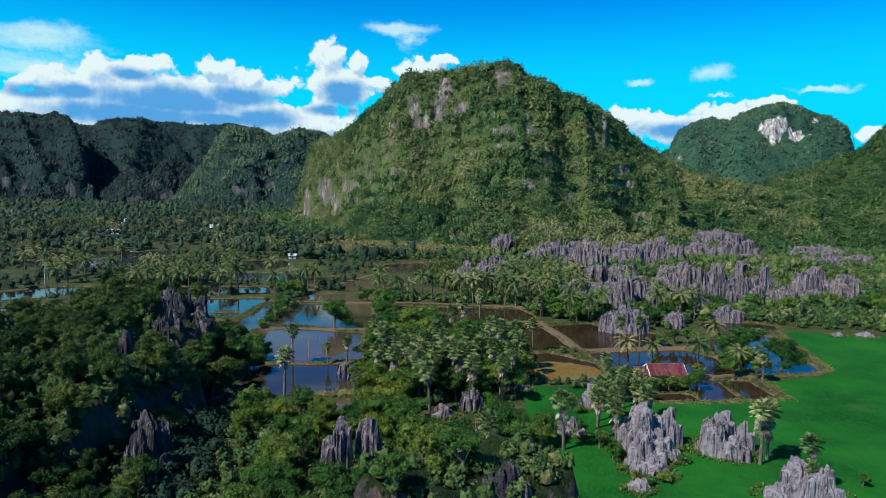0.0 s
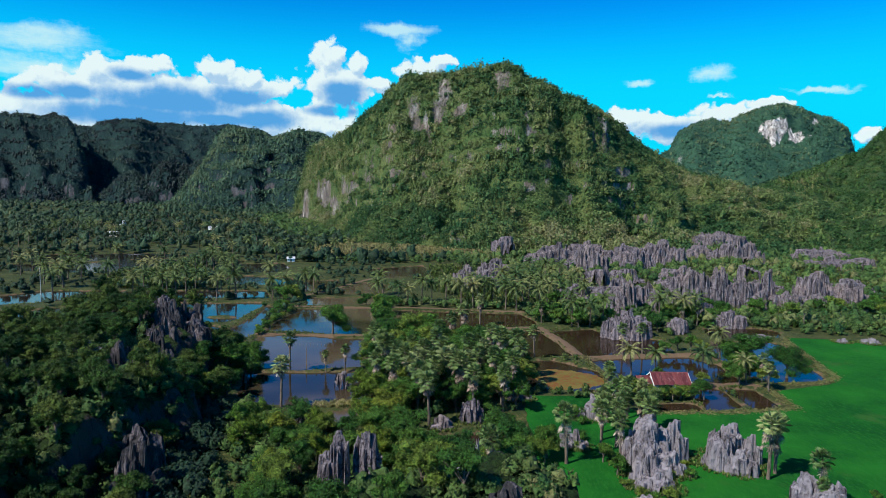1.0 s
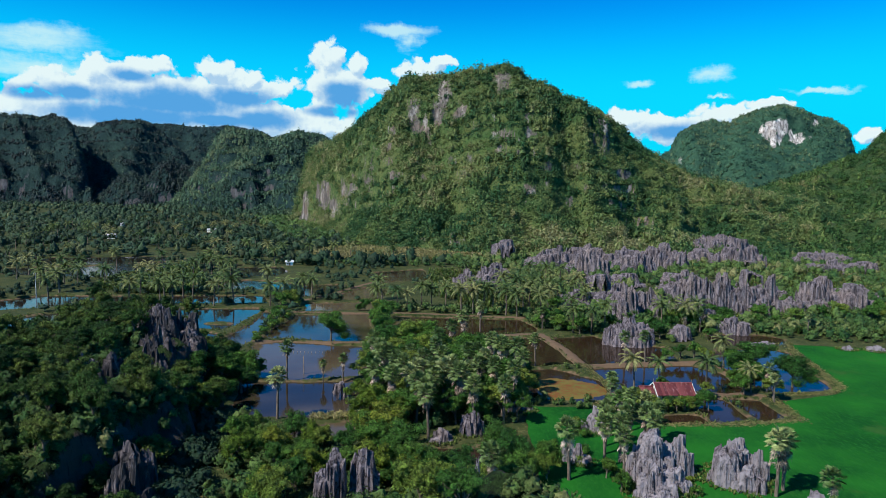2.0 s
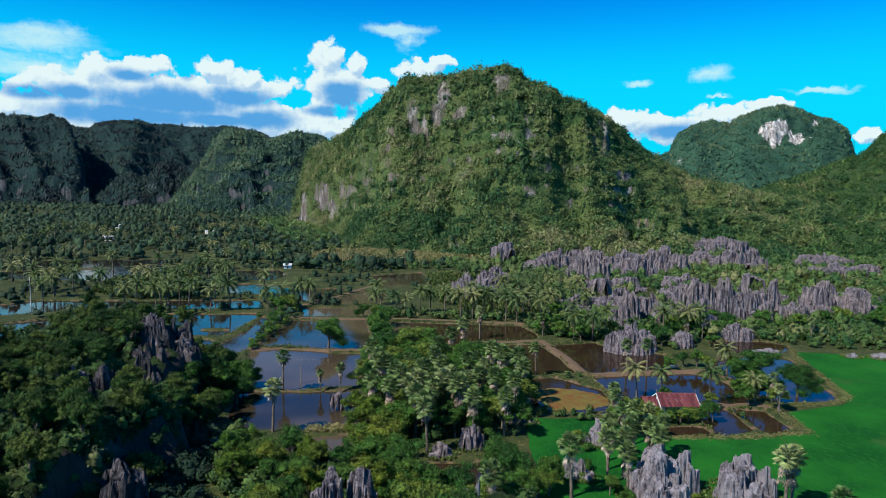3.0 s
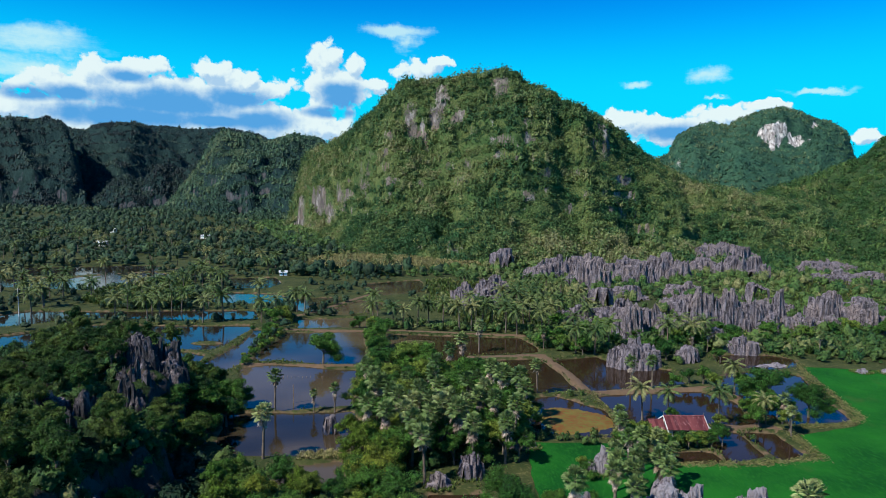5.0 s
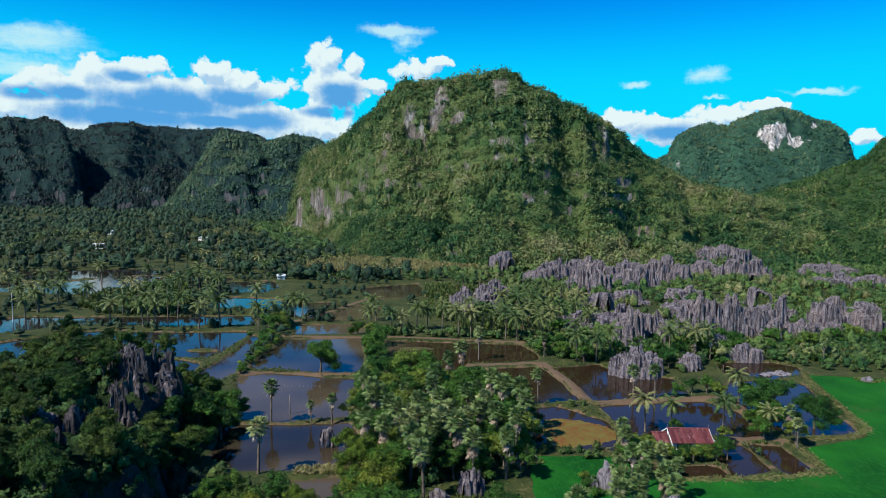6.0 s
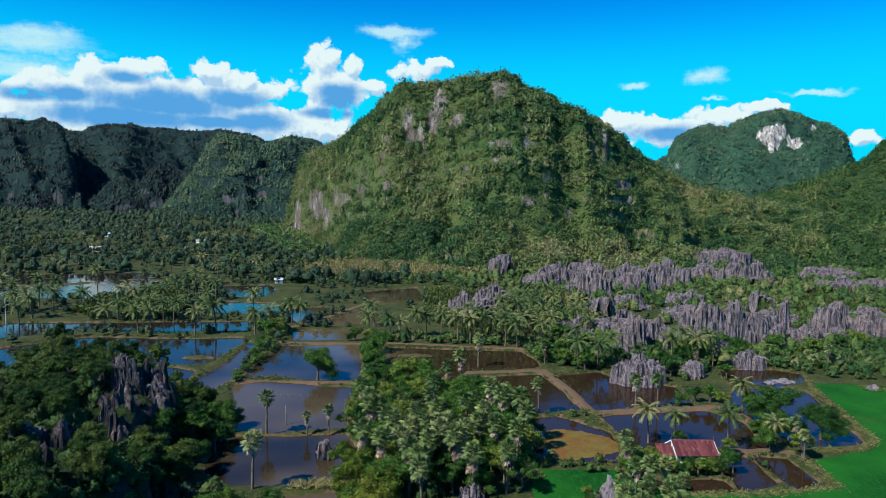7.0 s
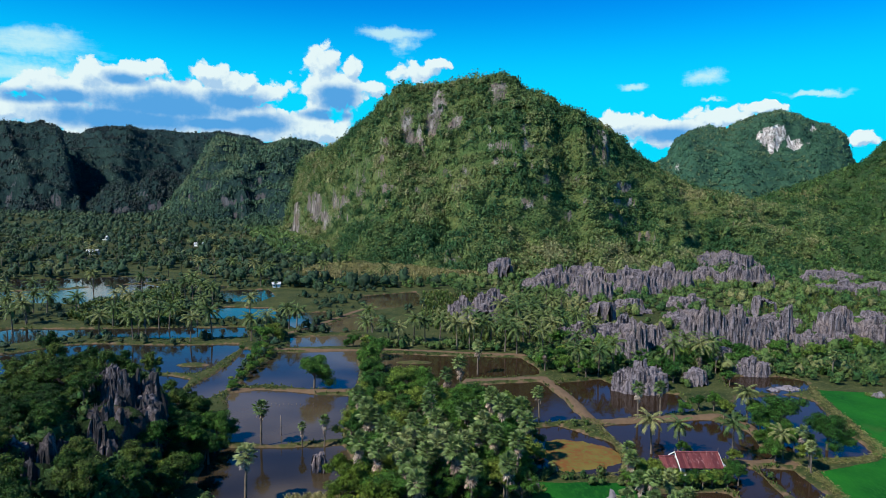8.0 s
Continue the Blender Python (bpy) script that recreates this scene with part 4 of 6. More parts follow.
STONES_FAR = [
    (78.9, 415.3, 15.1, 17.1), (84.6, 362.5, 17.5, 21.2), (74.6, 301.7, 9.6, 13.5), (120, 417.7, 18, 15.5), (141.9, 407.9, 26.5, 20.1), (118.3, 386, 20, 15.9), (48.8, 445.2, 10.8, 17.2),
    (66, 392, 18, 12), (130, 345, 16, 9), (96, 330, 14, 9), (112, 300, 16, 10), (128, 292, 14, 9), (150, 262, 12, 8),
    (209.6, 484.9, 39.9, 20.9), (257.2, 438.1, 32.6, 11.8), (173.9, 432.9, 17.7, 12.6), (100, 430, 26, 16), (150, 300, 14, 8), (190, 300, 16, 9),
]
STONES_WALL = [
    (66, 268, 13, 9), (76, 267, 12, 10), (83, 272, 9, 9), (186, 420, 18, 16), (197, 414, 14, 18), (236, 394, 22, 11), (252, 390, 18, 10), (146, 306, 7, 15), (64, 392, 14, 15), (24, 300, 12, 12),
]
STONES_NEAR = [
    (52.3, 115.8, 6.6, 7.3), (55.3, 113.9, 4, 5.9), (37.2, 113.5, 7, 8.9), (42.6, 116.2, 6.1, 7.6), (33.9, 136.4, 5.3, 5.6), (36.2, 104.5, 5.5, 3.6), (26.9, 121.2, 4.2, 4.1),
    (54.1, 96.5, 6, 3.1), (58.4, 95.2, 6.7, 5.9), (56.1, 97.8, 3.5, 5.9), (9, 134.1, 4.1, 5.3), (3.2, 130.3, 3.8, 3.3), (-13.6, 103.7, 4.6, 9.8), (-9.2, 105.2, 4.0, 9.8), (36.5, 108.5, 6, 5.5), (40.5, 110, 5, 4.5), (38.5, 118, 5, 8), (50, 113, 5, 6.5), (52.5, 110.5, 4.5, 4.8),
]
STONES_NEAR += [
    (20.1, 148.2, 5.1, 3.6), (128.1, 205, 4, 2.2), (136.1, 203.8, 5, 2.6), (-19.6, 157, 2.7, 4.4), (-25.1, 129.9, 4, 3.5), (32.5, 98.5, 3.5, 2.5), (107, 213.5, 5, 1.1), (102, 212, 3, 0.9),
]
for i, (x, y, w, h) in enumerate(STONES_MID):
    stone(x, y, w * 1.15, h * 0.82, 100 + i, blade=2.7, step=0.28, label="tall violet-grey limestone pinnacles among shrubs and palms")
for i, (x, y, w, h) in enumerate(STONES_FAR + STONES_WALL):
    stone(x, y, w * 1.2, h * 0.75, 200 + i, blade=5.0, step=0.5, label="weathered grey limestone wall below the forested hill")
for i, (x, y, w, h) in enumerate(STONES_NEAR):
    stone(x, y, w, h, 300 + i, depth=0.7, blade=1.35, step=0.17, mat=M_ROCK_PALE if x > 22 else M_ROCK, label="pale grey fluted limestone outcrop in the rice field" if x > 20 else "grey limestone outcrop among trees beside the ponds")


# ---------------------------------------------------------------- the near karst block
def mound(name, cx, cy, rx, ry, h, seed, label, turn=0.0, step=0.7):
    """A steep-sided limestone block, bare on its flanks."""
    gx, gy = np.arange(-rx * 1.3, rx * 1.3, step), np.arange(-ry * 1.3, ry * 1.3, step)
    x, y = np.meshgrid(gx, gy)
    edge = 1 - np.hypot(x / rx, y / ry) + 0.28 * fbm(x + seed * 9, y, 16, 4, seed)
    wall = np.clip(edge / 0.16, 0, 1)
    wall = wall * wall * (3 - 2 * wall)
    notch = np.clip((np.abs(fbm(x, y + seed * 5, 22, 3, seed + 2)) - 0.03) / 0.10, 0.25, 1)
    z = h * wall * notch * (0.72 + 0.5 * fbm(x, y, 20, 4, seed + 4)) + (1.8 * fbm(x, y, 5, 4, seed + 6) + 2.6 * (0.5 - np.abs(fbm(x, y, 6, 3, seed + 8)))) * wall
    slope = np.hypot(*np.gradient(z, step))
    f = grid_faces(len(gx), len(gy))
    f = f[(z > 0.05).ravel()[f].any(1)]
    v = np.stack([x, y, z - 0.6], -1).reshape(-1, 3)
    ob = part(name, build(name, v, f, smooth=True, rock=np.clip(slope * 0.22, 0, 1).ravel()), M_BLOCK_SHADED)
    ob.matrix_basis = pose(cx, cy, 0.5, 0, 0, turn)
    tagged(ob, label, "karst block", kind="structure")
    inv = ob.matrix_basis.inverted()

    def height(px, py):
        q = inv @ Vector((px, py, 0))
        i, j = int(round((q.x - gx[0]) / step)), int(round((q.y - gy[0]) / step))
        return z[j, i] - 0.1 if 0 <= j < len(gy) and 0 <= i < len(gx) else 0.0
    return height


KNOLL_ROCK = (6.5, 97)
block = mound("karst_block", -81, 128, 37, 66, 14.5, 3, "shaded limestone block overgrown with trees", turn=4)
low_block = mound("karst_block", 4, 84, 17, 12, 10, 6, "overgrown limestone knoll near the rice field")


def floor_at(x, y):
    return max(block(x, y), low_block(x, y), 0.45)


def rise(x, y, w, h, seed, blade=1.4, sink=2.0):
    stone(x, y, w, h, seed, depth=0.7, z=floor_at(x, y) - sink, blade=blade, mat=M_ROCK_SHADED, step=0.24, label="fluted limestone pinnacles coloured as shaded, rising from the block")


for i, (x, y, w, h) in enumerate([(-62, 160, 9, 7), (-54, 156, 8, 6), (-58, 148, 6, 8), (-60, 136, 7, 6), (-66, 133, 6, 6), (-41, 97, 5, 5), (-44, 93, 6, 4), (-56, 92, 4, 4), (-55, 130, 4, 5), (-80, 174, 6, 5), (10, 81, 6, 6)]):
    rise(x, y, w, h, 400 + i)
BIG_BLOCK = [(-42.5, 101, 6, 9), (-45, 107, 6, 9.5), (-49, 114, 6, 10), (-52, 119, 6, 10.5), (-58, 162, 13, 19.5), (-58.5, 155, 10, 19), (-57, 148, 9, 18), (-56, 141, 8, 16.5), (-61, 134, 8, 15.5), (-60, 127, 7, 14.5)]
PIT = [(-46, 140), (-40, 142), (-33, 98), (-36, 88), (-40.5, 96), (-43, 112)]


def open_rock(x, y):
    """True away from the bare cliffs and the dark hollow at their foot."""
    if inside(np.array([x]), np.array([y]), PIT)[0] > -0.5:
        return False
    for a, b, w, h in BIG_BLOCK:
        tall = h > 12
        if math.hypot(x - a, y - b) < w * 0.5 + 1.0 or (abs(x - a) < w * 0.45 and (-9 if tall else -2.5) < y - b < 0):
            return False
        if tall and 0 < x - a < w * 0.5 + 3.5 and -8 < y - b < 2:
            return False
    return True


stone(*KNOLL_ROCK, 5, 11.5, 470, depth=0.8, z=0, blade=1.8, mat=M_ROCK_PALE, step=0.2, label="pale leaning limestone tower among shrubs near the field")
stone(11, 94.5, 5.5, 9.5, 471, depth=0.8, z=0, blade=1.5, mat=M_ROCK_WARM, step=0.2, label="reddish limestone block overgrown with dry shrubs")
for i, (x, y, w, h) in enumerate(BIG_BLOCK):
    stone(x, y, w, h, 430 + i, depth=0.8, z=0, blade=1.5, mat=M_ROCK_SHADED, step=0.26, label="tall limestone cliff of fused flutes coloured as shaded, under trees")


# ---------------------------------------------------------------- trees
def limb(p, q, r0, r1, sides=4):
    p, q = Vector(p), Vector(q)
    ax = (q - p).normalized()
    u = ax.orthogonal().normalized()
    w = ax.cross(u)
    v = []
    for c, r in ((p, r0), ((p + q) / 2 + Vector((0, 0, 0.06 * (q - p).length)), (r0 + r1) / 2), (q, r1)):
        v += [tuple(c + u * (r * math.cos(2 * math.pi * i / sides)) + w * (r * math.sin(2 * math.pi * i / sides))) for i in range(sides)]
    f = [(j * sides + i, j * sides + (i + 1) % sides, (j + 1) * sides + (i + 1) % sides, (j + 1) * sides + i) for j in range(2) for i in range(sides)]
    return v, f


def make_tree(seed, height, radius, count, size, mat, label, category="tree", name="broadleaf_tree", hang=0.75):
    """A short trunk that forks into limbs, each ending in an uneven spray of leaf masses."""
    gen = np.random.default_rng(seed)
    root = thing(name, 0, 0, 0, label, category)
    base = height * 0.36
    pieces = [lathe([(0, 0, -0.6, 0.34), (0.05, 0, base * 0.5, 0.24), (0.1, 0.05, base, 0.2)], 8)]
    lumps = []
    lean = gen.uniform(-0.15, 0.15, 2) * radius
    for i in range(9):
        a, rr = 2.4 * i + gen.uniform(-0.5, 0.5), radius * math.sqrt((i + 0.2) / 9) * gen.uniform(0.55, 0.95)
        zz = height - radius * 0.34 - (rr / radius) ** 1.5 * height * gen.uniform(0.15, hang)
        c = np.array((rr * math.cos(a) + lean[0], rr * math.sin(a) + lean[1], max(zz, height * 0.26)))
        pieces.append(limb((0.1, 0.05, base * gen.uniform(0.7, 1.0)), tuple(c), 0.13, 0.04))
        for _ in range(3):
            r = radius * gen.uniform(0.24, 0.42)
            q = c + gen.normal(scale=0.17, size=3) * radius
            lumps.append((q[0], q[1], max(q[2], height * 0.2), r, r * gen.uniform(0.65, 0.95)))
    part("trunk", build("trunk", *merge(pieces), smooth=True), M_BARK, root)
    v, f = crown_leaves(gen, lumps, count, size)
    part("crown", build("crown", v, f, smooth=True), mat, root)
    return root


def make_shrub(seed, radius, count, size, mat, label):
    gen = np.random.default_rng(seed)
    root = thing("shrub", 0, 0, 0, label, "shrub")
    stems, lumps = [], []
    for i in range(6):
        a, r = gen.uniform(0, 6.28), radius * gen.uniform(0.15, 0.6)
        c = (r * math.cos(a), r * math.sin(a), radius * gen.uniform(0.45, 0.9))
        stems.append(limb((0, 0, -0.3), c, 0.07, 0.03, 5))
        s = radius * gen.uniform(0.4, 0.6)
        lumps.append((*c, s, s * 0.8))
    part("stem", build("stem", *merge(stems), smooth=True), M_BARK, root)
    v, f = crown_leaves(gen, lumps, count, size)
    part("crown", build("crown", v, f, smooth=True), mat, root)
    return root


def fan_leaf(gen, direction, reach, radius, blades):
    """A stalk with a pleated round fan of blades at its end."""
    d = Vector(direction).normalized()
    side = d.cross(Vector((0, 0, 1)))
    side = side.normalized() if side.length > 0.05 else Vector((1, 0, 0))
    up = side.cross(d)
    tip = d * reach + Vector((0, 0, -0.12 * reach * reach * 0.3))
    v = [d * 0.1 - side * 0.05, d * 0.1 + side * 0.05, tip + side * 0.035, tip - side * 0.035]
    f = [(0, 1, 2, 3)]
    for i in range(blades):
        a = (i / (blades - 1) - 0.5) * 3.9
        r = radius * (1 - 0.12 * abs(a) / 2) * gen.uniform(0.9, 1.08)
        way = (d * math.cos(a) + side * math.sin(a)).normalized()
        across = (side * math.cos(a) - d * math.sin(a)) * r * 0.115
        drop = up * (0.10 * r) - Vector((0, 0, 0.22 * r))
        o = len(v)
        v += [tip, tip + way * r * 0.6 + across + up * 0.05 * r, tip + way * r + drop * 0.8, tip + way * r * 0.6 - across - up * 0.05 * r]
        f.append((o, o + 1, o + 2, o + 3))
    return [tuple(p) for p in v], f


def make_fan_palm(seed, dead):
    """A lontar palm 8 m to the middle of its crown."""
    gen = np.random.default_rng(seed)
    root = thing("fan_palm", 0, 0, 0, "", "palm tree")
    lean = gen.uniform(-0.25, 0.25)
    rings = [(lean * (z / 8) ** 2, 0, z, 0.24 - 0.012 * z + (0.035 if i % 2 else 0)) for i, z in enumerate((-0.5, 0.2, 1, 2, 3, 4, 5, 6, 7, 7.7))]
    part("trunk", build("trunk", *lathe(rings, 8), smooth=True), M_BARK, root)
    live, brown = [], []
    for i in range(25):
        e, a = radians(80 - 130 * (i / 25) ** 0.85), 2.4 * i + gen.uniform(-0.2, 0.2)
        d = (math.cos(e) * math.cos(a), math.cos(e) * math.sin(a), math.sin(e))
        v, f = fan_leaf(gen, d, gen.uniform(0.85, 1.25), gen.uniform(0.85, 1.1), 12)
        live.append((np.array(v) + (lean, 0, 7.7), f))
    for i in range(dead):
        e, a = radians(gen.uniform(-88, -45)), gen.uniform(0, 6.28)
        d = (math.cos(e) * math.cos(a), math.cos(e) * math.sin(a), math.sin(e))
        v, f = fan_leaf(gen, d, gen.uniform(0.6, 1.5), gen.uniform(0.6, 0.95), 7)
        brown.append((np.array(v) + (lean, 0, 7.4 - gen.uniform(0, 0.11) * dead), f))
    part("crown", build("crown", *merge(live)), M_FAN, root)
    part("dead_fronds", build("dead_fronds", *merge(brown)), M_DEAD, root, "dry hanging brown fronds")
    return root


def frond(gen, a, e, length, pairs):
    """An arching feather frond with drooping leaflets."""
    side = Vector((-math.sin(a), math.cos(a), 0))
    out = Vector((math.cos(a), math.sin(a), 0))
    p, el, v, f = Vector((0, 0, 0)), e, [], []
    step = length / pairs
    prev = p.copy()
    for i in range(pairs):
        el -= radians(gen.uniform(5.5, 8.5)) * 9 / pairs * 1.15
        p = prev + (out * math.cos(el) + Vector((0, 0, math.sin(el)))) * step
        o = len(v)
        v += [prev - side * 0.035, prev + side * 0.035, p + side * 0.025, p - side * 0.025]
        f.append((o, o + 1, o + 2, o + 3))
        ln = length * 0.20 * math.sin(math.pi * (0.12 + 0.8 * i / pairs)) ** 0.6 * gen.uniform(0.9, 1.1)
        for s in (-1, 1):
            for half in (0.0, 0.5):
                q = prev.lerp(p, half)
                tip = q + side * (s * ln * 0.86) + (p - prev) * 0.75 + Vector((0, 0, -ln * gen.uniform(0.35, 0.65)))
                wide = (p - prev) * 0.34
                o = len(v)
                v += [q - wide * 0.3, q + wide, tip, q.lerp(tip, 0.5) - wide * 0.5]
                f.append((o, o + 1, o + 2, o + 3))
        prev = p
    return [tuple(q) for q in v], f


def make_coconut(seed, fronds, pairs):
    """A coconut palm 8 m to the middle of its crown."""
    gen = np.random.default_rng(seed)
    root = thing("coconut_palm", 0, 0, 0, "", "palm tree")
    lean = gen.uniform(0.3, 1.0)
    rings = [(lean * (z / 8) ** 2 - lean, 0, z, 0.24 - 0.012 * z + (0.03 if i % 2 else 0) + (0.14 if i == 0 else 0)) for i, z in enumerate((-0.5, 0.5, 1.5, 2.5, 3.5, 4.5, 5.5, 6.5, 7.4, 7.9))]
    part("trunk", build("trunk", *lathe(rings, 7), smooth=True), M_BARK, root)
    live = []
    for i in range(fronds):
        v, f = frond(gen, 2.4 * i + gen.uniform(-0.2, 0.2), radians(80 - 105 * (i / fronds)), gen.uniform(3.7, 4.5), pairs)
        live.append((np.array(v) + (0, 0, 7.9), f))
    part("crown", build("crown", *merge(live)), M_PALM, root)
    nuts = bmesh.new()
    for i in range(6):
        bmesh.ops.create_icosphere(nuts, subdivisions=1, radius=0.16, matrix=Matrix.Translation((0.25 * math.cos(i), 0.25 * math.sin(i), 7.62 + 0.1 * math.sin(3 * i))))
    part("coconuts", nuts, M_LIME, root, "cluster of green coconuts")
    return root


def set_down(kinds, rows, label, group, gen, lift=None, full=8.0):
    """Copies at (x, y, height), turned by chance."""
    for x, y, h in rows:
        src = kinds[int(gen.integers(len(kinds)))]
        z = floor_at(x, y) if lift is None else lift
        ob = copy_thing(src, pose(x, y, z - 0.05, gen.uniform(-2, 2), gen.uniform(-2, 2), gen.uniform(0, 360)) @ Matrix.Scale(h / full, 4))
        tagged(ob, label, group=group)


def discard(kinds):
    for k in kinds:
        for o in (*k.children_recursive, k):
            bpy.data.objects.remove(o)


pick = np.random.default_rng(21)
fans = [make_fan_palm(1, 8), make_fan_palm(2, 16), make_fan_palm(3, 26)]
FANS_A = [
    (-34.5, 169.4, 8.7), (-25.4, 168.9, 4.6), (-20.6, 169.2, 6), (-30.5, 141.5, 9.6), (-10.7, 163.4, 9.6), (-11.3, 148.1, 9.6), (3.2, 180.8, 9.6), (7.2, 195.7, 9), (11.1, 203.5, 10), (17.6, 227, 9),
    (-2.3, 149.6, 9.6), (0.5, 136.6, 9.6), (3.8, 144.4, 10.8), (6.8, 141.4, 10.8), (18.3, 166.9, 10.8), (22.3, 164.4, 10.8), (29.3, 183.5, 8), (40.2, 146.5, 7), (44.7, 139, 6), (54.7, 187.5, 8),
]
FANS_B = [
    (60.5, 188, 8), (91.8, 227.5, 7), (38.9, 229.8, 7), (79.5, 154.6, 6), (127.1, 224.9, 7), (24, 113.6, 9.5), (10, 103.7, 9), (55.8, 108, 10), (58, 110.1, 9), (58.6, 98, 8),
    (32.7, 124.3, 8), (36.7, 125.1, 8), (40.5, 125.2, 8), (40.9, 135.9, 8), (18.3, 101.7, 4), (5.5, 101.5, 6), (57.9, 96.3, 5), (13, 172, 8), (-4, 172, 7.5), (12, 158, 8),
]
set_down(fans, FANS_A, "lontar palm with grey-green fan leaves beside the pond", "fan palms", pick)
set_down(fans, FANS_B, "lontar palm with pale fan leaves and dry skirt", "fan palms", pick)
FANS_BELT = [(-7, 144, 9.6), (-3.5, 146, 9.2), (2, 150, 9.8), (8.5, 149, 9.6), (15, 152, 9.4), (-6.5, 157, 9.4), (4, 161, 9.6), (14, 161, 9.2), (-11, 170, 9.2), (2.5, 170, 9.4), (20, 171, 9), (16, 140, 9), (9.5, 137, 9.6), (31, 118, 8.6), (34.5, 121, 8), (40.5, 119.5, 8.6), (42, 128, 7.6), (45, 131, 7)]
FANS_C = [(40.9, 151, 7), (39.1, 137.9, 7), (45, 139.4, 6.5), (37.6, 127.4, 8), (33.6, 127.9, 8), (33.3, 114.1, 8), (5.7, 153.2, 9.6), (1.8, 143.2, 9.6), (-0.9, 158.3, 9.6), (10.3, 164.6, 9.6), (12.3, 153.5, 9.6), (22.3, 159.3, 9.6), (-4.7, 152.8, 9.6), (-1.8, 138.7, 9.6), (0.6, 130.6, 9.6), (-9.3, 163.8, 9.6), (-13.6, 176.6, 9.6), (19, 148.6, 9.6), (16.5, 176, 9.6), (81.5, 161.9, 6.5), (86.8, 227.4, 7)]
set_down(fans, FANS_BELT + FANS_C, "lontar palm standing above the leafy belt", "fan palms", pick)
discard(fans)

cocos = [make_coconut(11, 20, 9), make_coconut(12, 17, 9), make_coconut(13, 22, 8)]
COCOS_A = [
    (50.4, 165.7, 7.4), (56.3, 165.8, 6.5), (67.2, 162.6, 7.6), (77, 161.2, 6), (48.5, 224.8, 8.6), (54.2, 223, 8.4), (59.5, 226.8, 9.6), (12.6, 257.4, 9.7), (17.4, 257.5, 9.1), (22.1, 259.3, 9.8),
    (29, 254.5, 9.8), (32.5, 250, 9.2), (-19.7, 263.3, 8.7), (-11.7, 261.8, 8), (-7.9, 261.9, 7), (-77.3, 268.8, 10.7), (-72.3, 307, 9.5), (-62.1, 267, 9), (-56.9, 272, 9), (-52.5, 288, 9),
    (-48.1, 283, 9), (-83.2, 267, 9), (-99.7, 267.5, 9), (-117.2, 269.5, 9), (-146.5, 310.6, 9), (-157.9, 310, 9), (-158.7, 293, 9), (-170.8, 302.2, 9), (-167.8, 316.9, 9), (-105.3, 268.5, 9),
]
COCOS_B = [
    (-20, 284, 9), (-2.2, 267.4, 9), (25.2, 261.2, 9), (36.7, 263.6, 9), (36.2, 291.9, 9), (41.4, 274.4, 9), (41.4, 249.5, 9), (87.3, 228.7, 9), (93.6, 234.3, 9), (86.2, 239.7, 9),
    (79.2, 230, 9), (81.7, 187, 7), (-113, 354.6, 9), (-99, 340, 9), (-91.8, 307, 9), (-91.1, 400.3, 9), (-92.6, 427.2, 9), (47, 262, 9), (31, 275, 9), (20, 272, 9), (7, 265, 9), (52, 246, 8),
]
set_down(cocos, COCOS_A, "coconut palm with drooping yellow-green fronds", "coconut palms", pick)
set_down(cocos, COCOS_B, "coconut palm with arching green fronds", "coconut palms", pick)


def scatter(n, region, gap, gen, ok):
    """Random spots in a polygon at least gap apart."""
    p = np.array(region, float)
    out = []
    for _ in range(n * 30):
        x, y = gen.uniform(p[:, 0].min(), p[:, 0].max()), gen.uniform(p[:, 1].min(), p[:, 1].max())
        one = (np.array([x]), np.array([y]))
        if inside(*one, region)[0] > 0 and ok(x, y) and all((x - a) ** 2 + (y - b) ** 2 > gap * gap for a, b in out):
            out.append((x, y))
            if len(out) == n:
                break
    return out


def dry(x, y, margin=0.6):
    return wet(np.array([x]), np.array([y]))[0] < -margin and not (45 < x < 64 and 150 < y < 162)


PALM_GROVE = [(-200, 330), (-180, 310), (-150, 306), (-105, 306), (-100, 340), (-75, 345), (-110, 350), (-112, 395), (-140, 345), (-180, 340)]
VALLEY = [(-330, 430), (-60, 400), (20, 300), (40, 340), (-60, 470), (-100, 600), (-250, 750), (-420, 620)]
FOOT = [(20, 262), (60, 260), (70, 290), (60, 350), (30, 310), (-5, 270)]
set_down(cocos, [(x, y, pick.uniform(7, 10)) for x, y in scatter(8, PALM_GROVE, 4.5, pick, dry)], "coconut palm in a dense grove between ponds", "palm grove", pick)
set_down(cocos, [(x, y, pick.uniform(7, 10)) for x, y in scatter(40, VALLEY, 9, pick, dry)], "coconut palm among valley trees and houses", "valley palms", pick)
set_down(cocos, [(x, y, pick.uniform(7, 10)) for x, y in scatter(26, FOOT, 4.5, pick, dry)], "coconut palm before the limestone pinnacles", "coconut palms", pick)
WEST = [(-155, 279, 9), (-169, 309, 9), (-159, 296, 8), (-113, 291, 8), (-104, 291, 8), (-99, 290, 8), (-122, 291, 8), (-110, 293, 9), (-90, 294, 8), (-174, 341, 9), (-177, 386, 9), (-150, 384, 8), (-187, 350, 9), (-204, 349, 9), (-198, 331, 9), (-193, 339, 8), (-117, 355, 9), (-106, 347, 9), (-119, 345, 8)]
set_down(cocos, WEST, "coconut palm on the dikes of the far ponds", "coconut palms", pick)
discard(cocos)

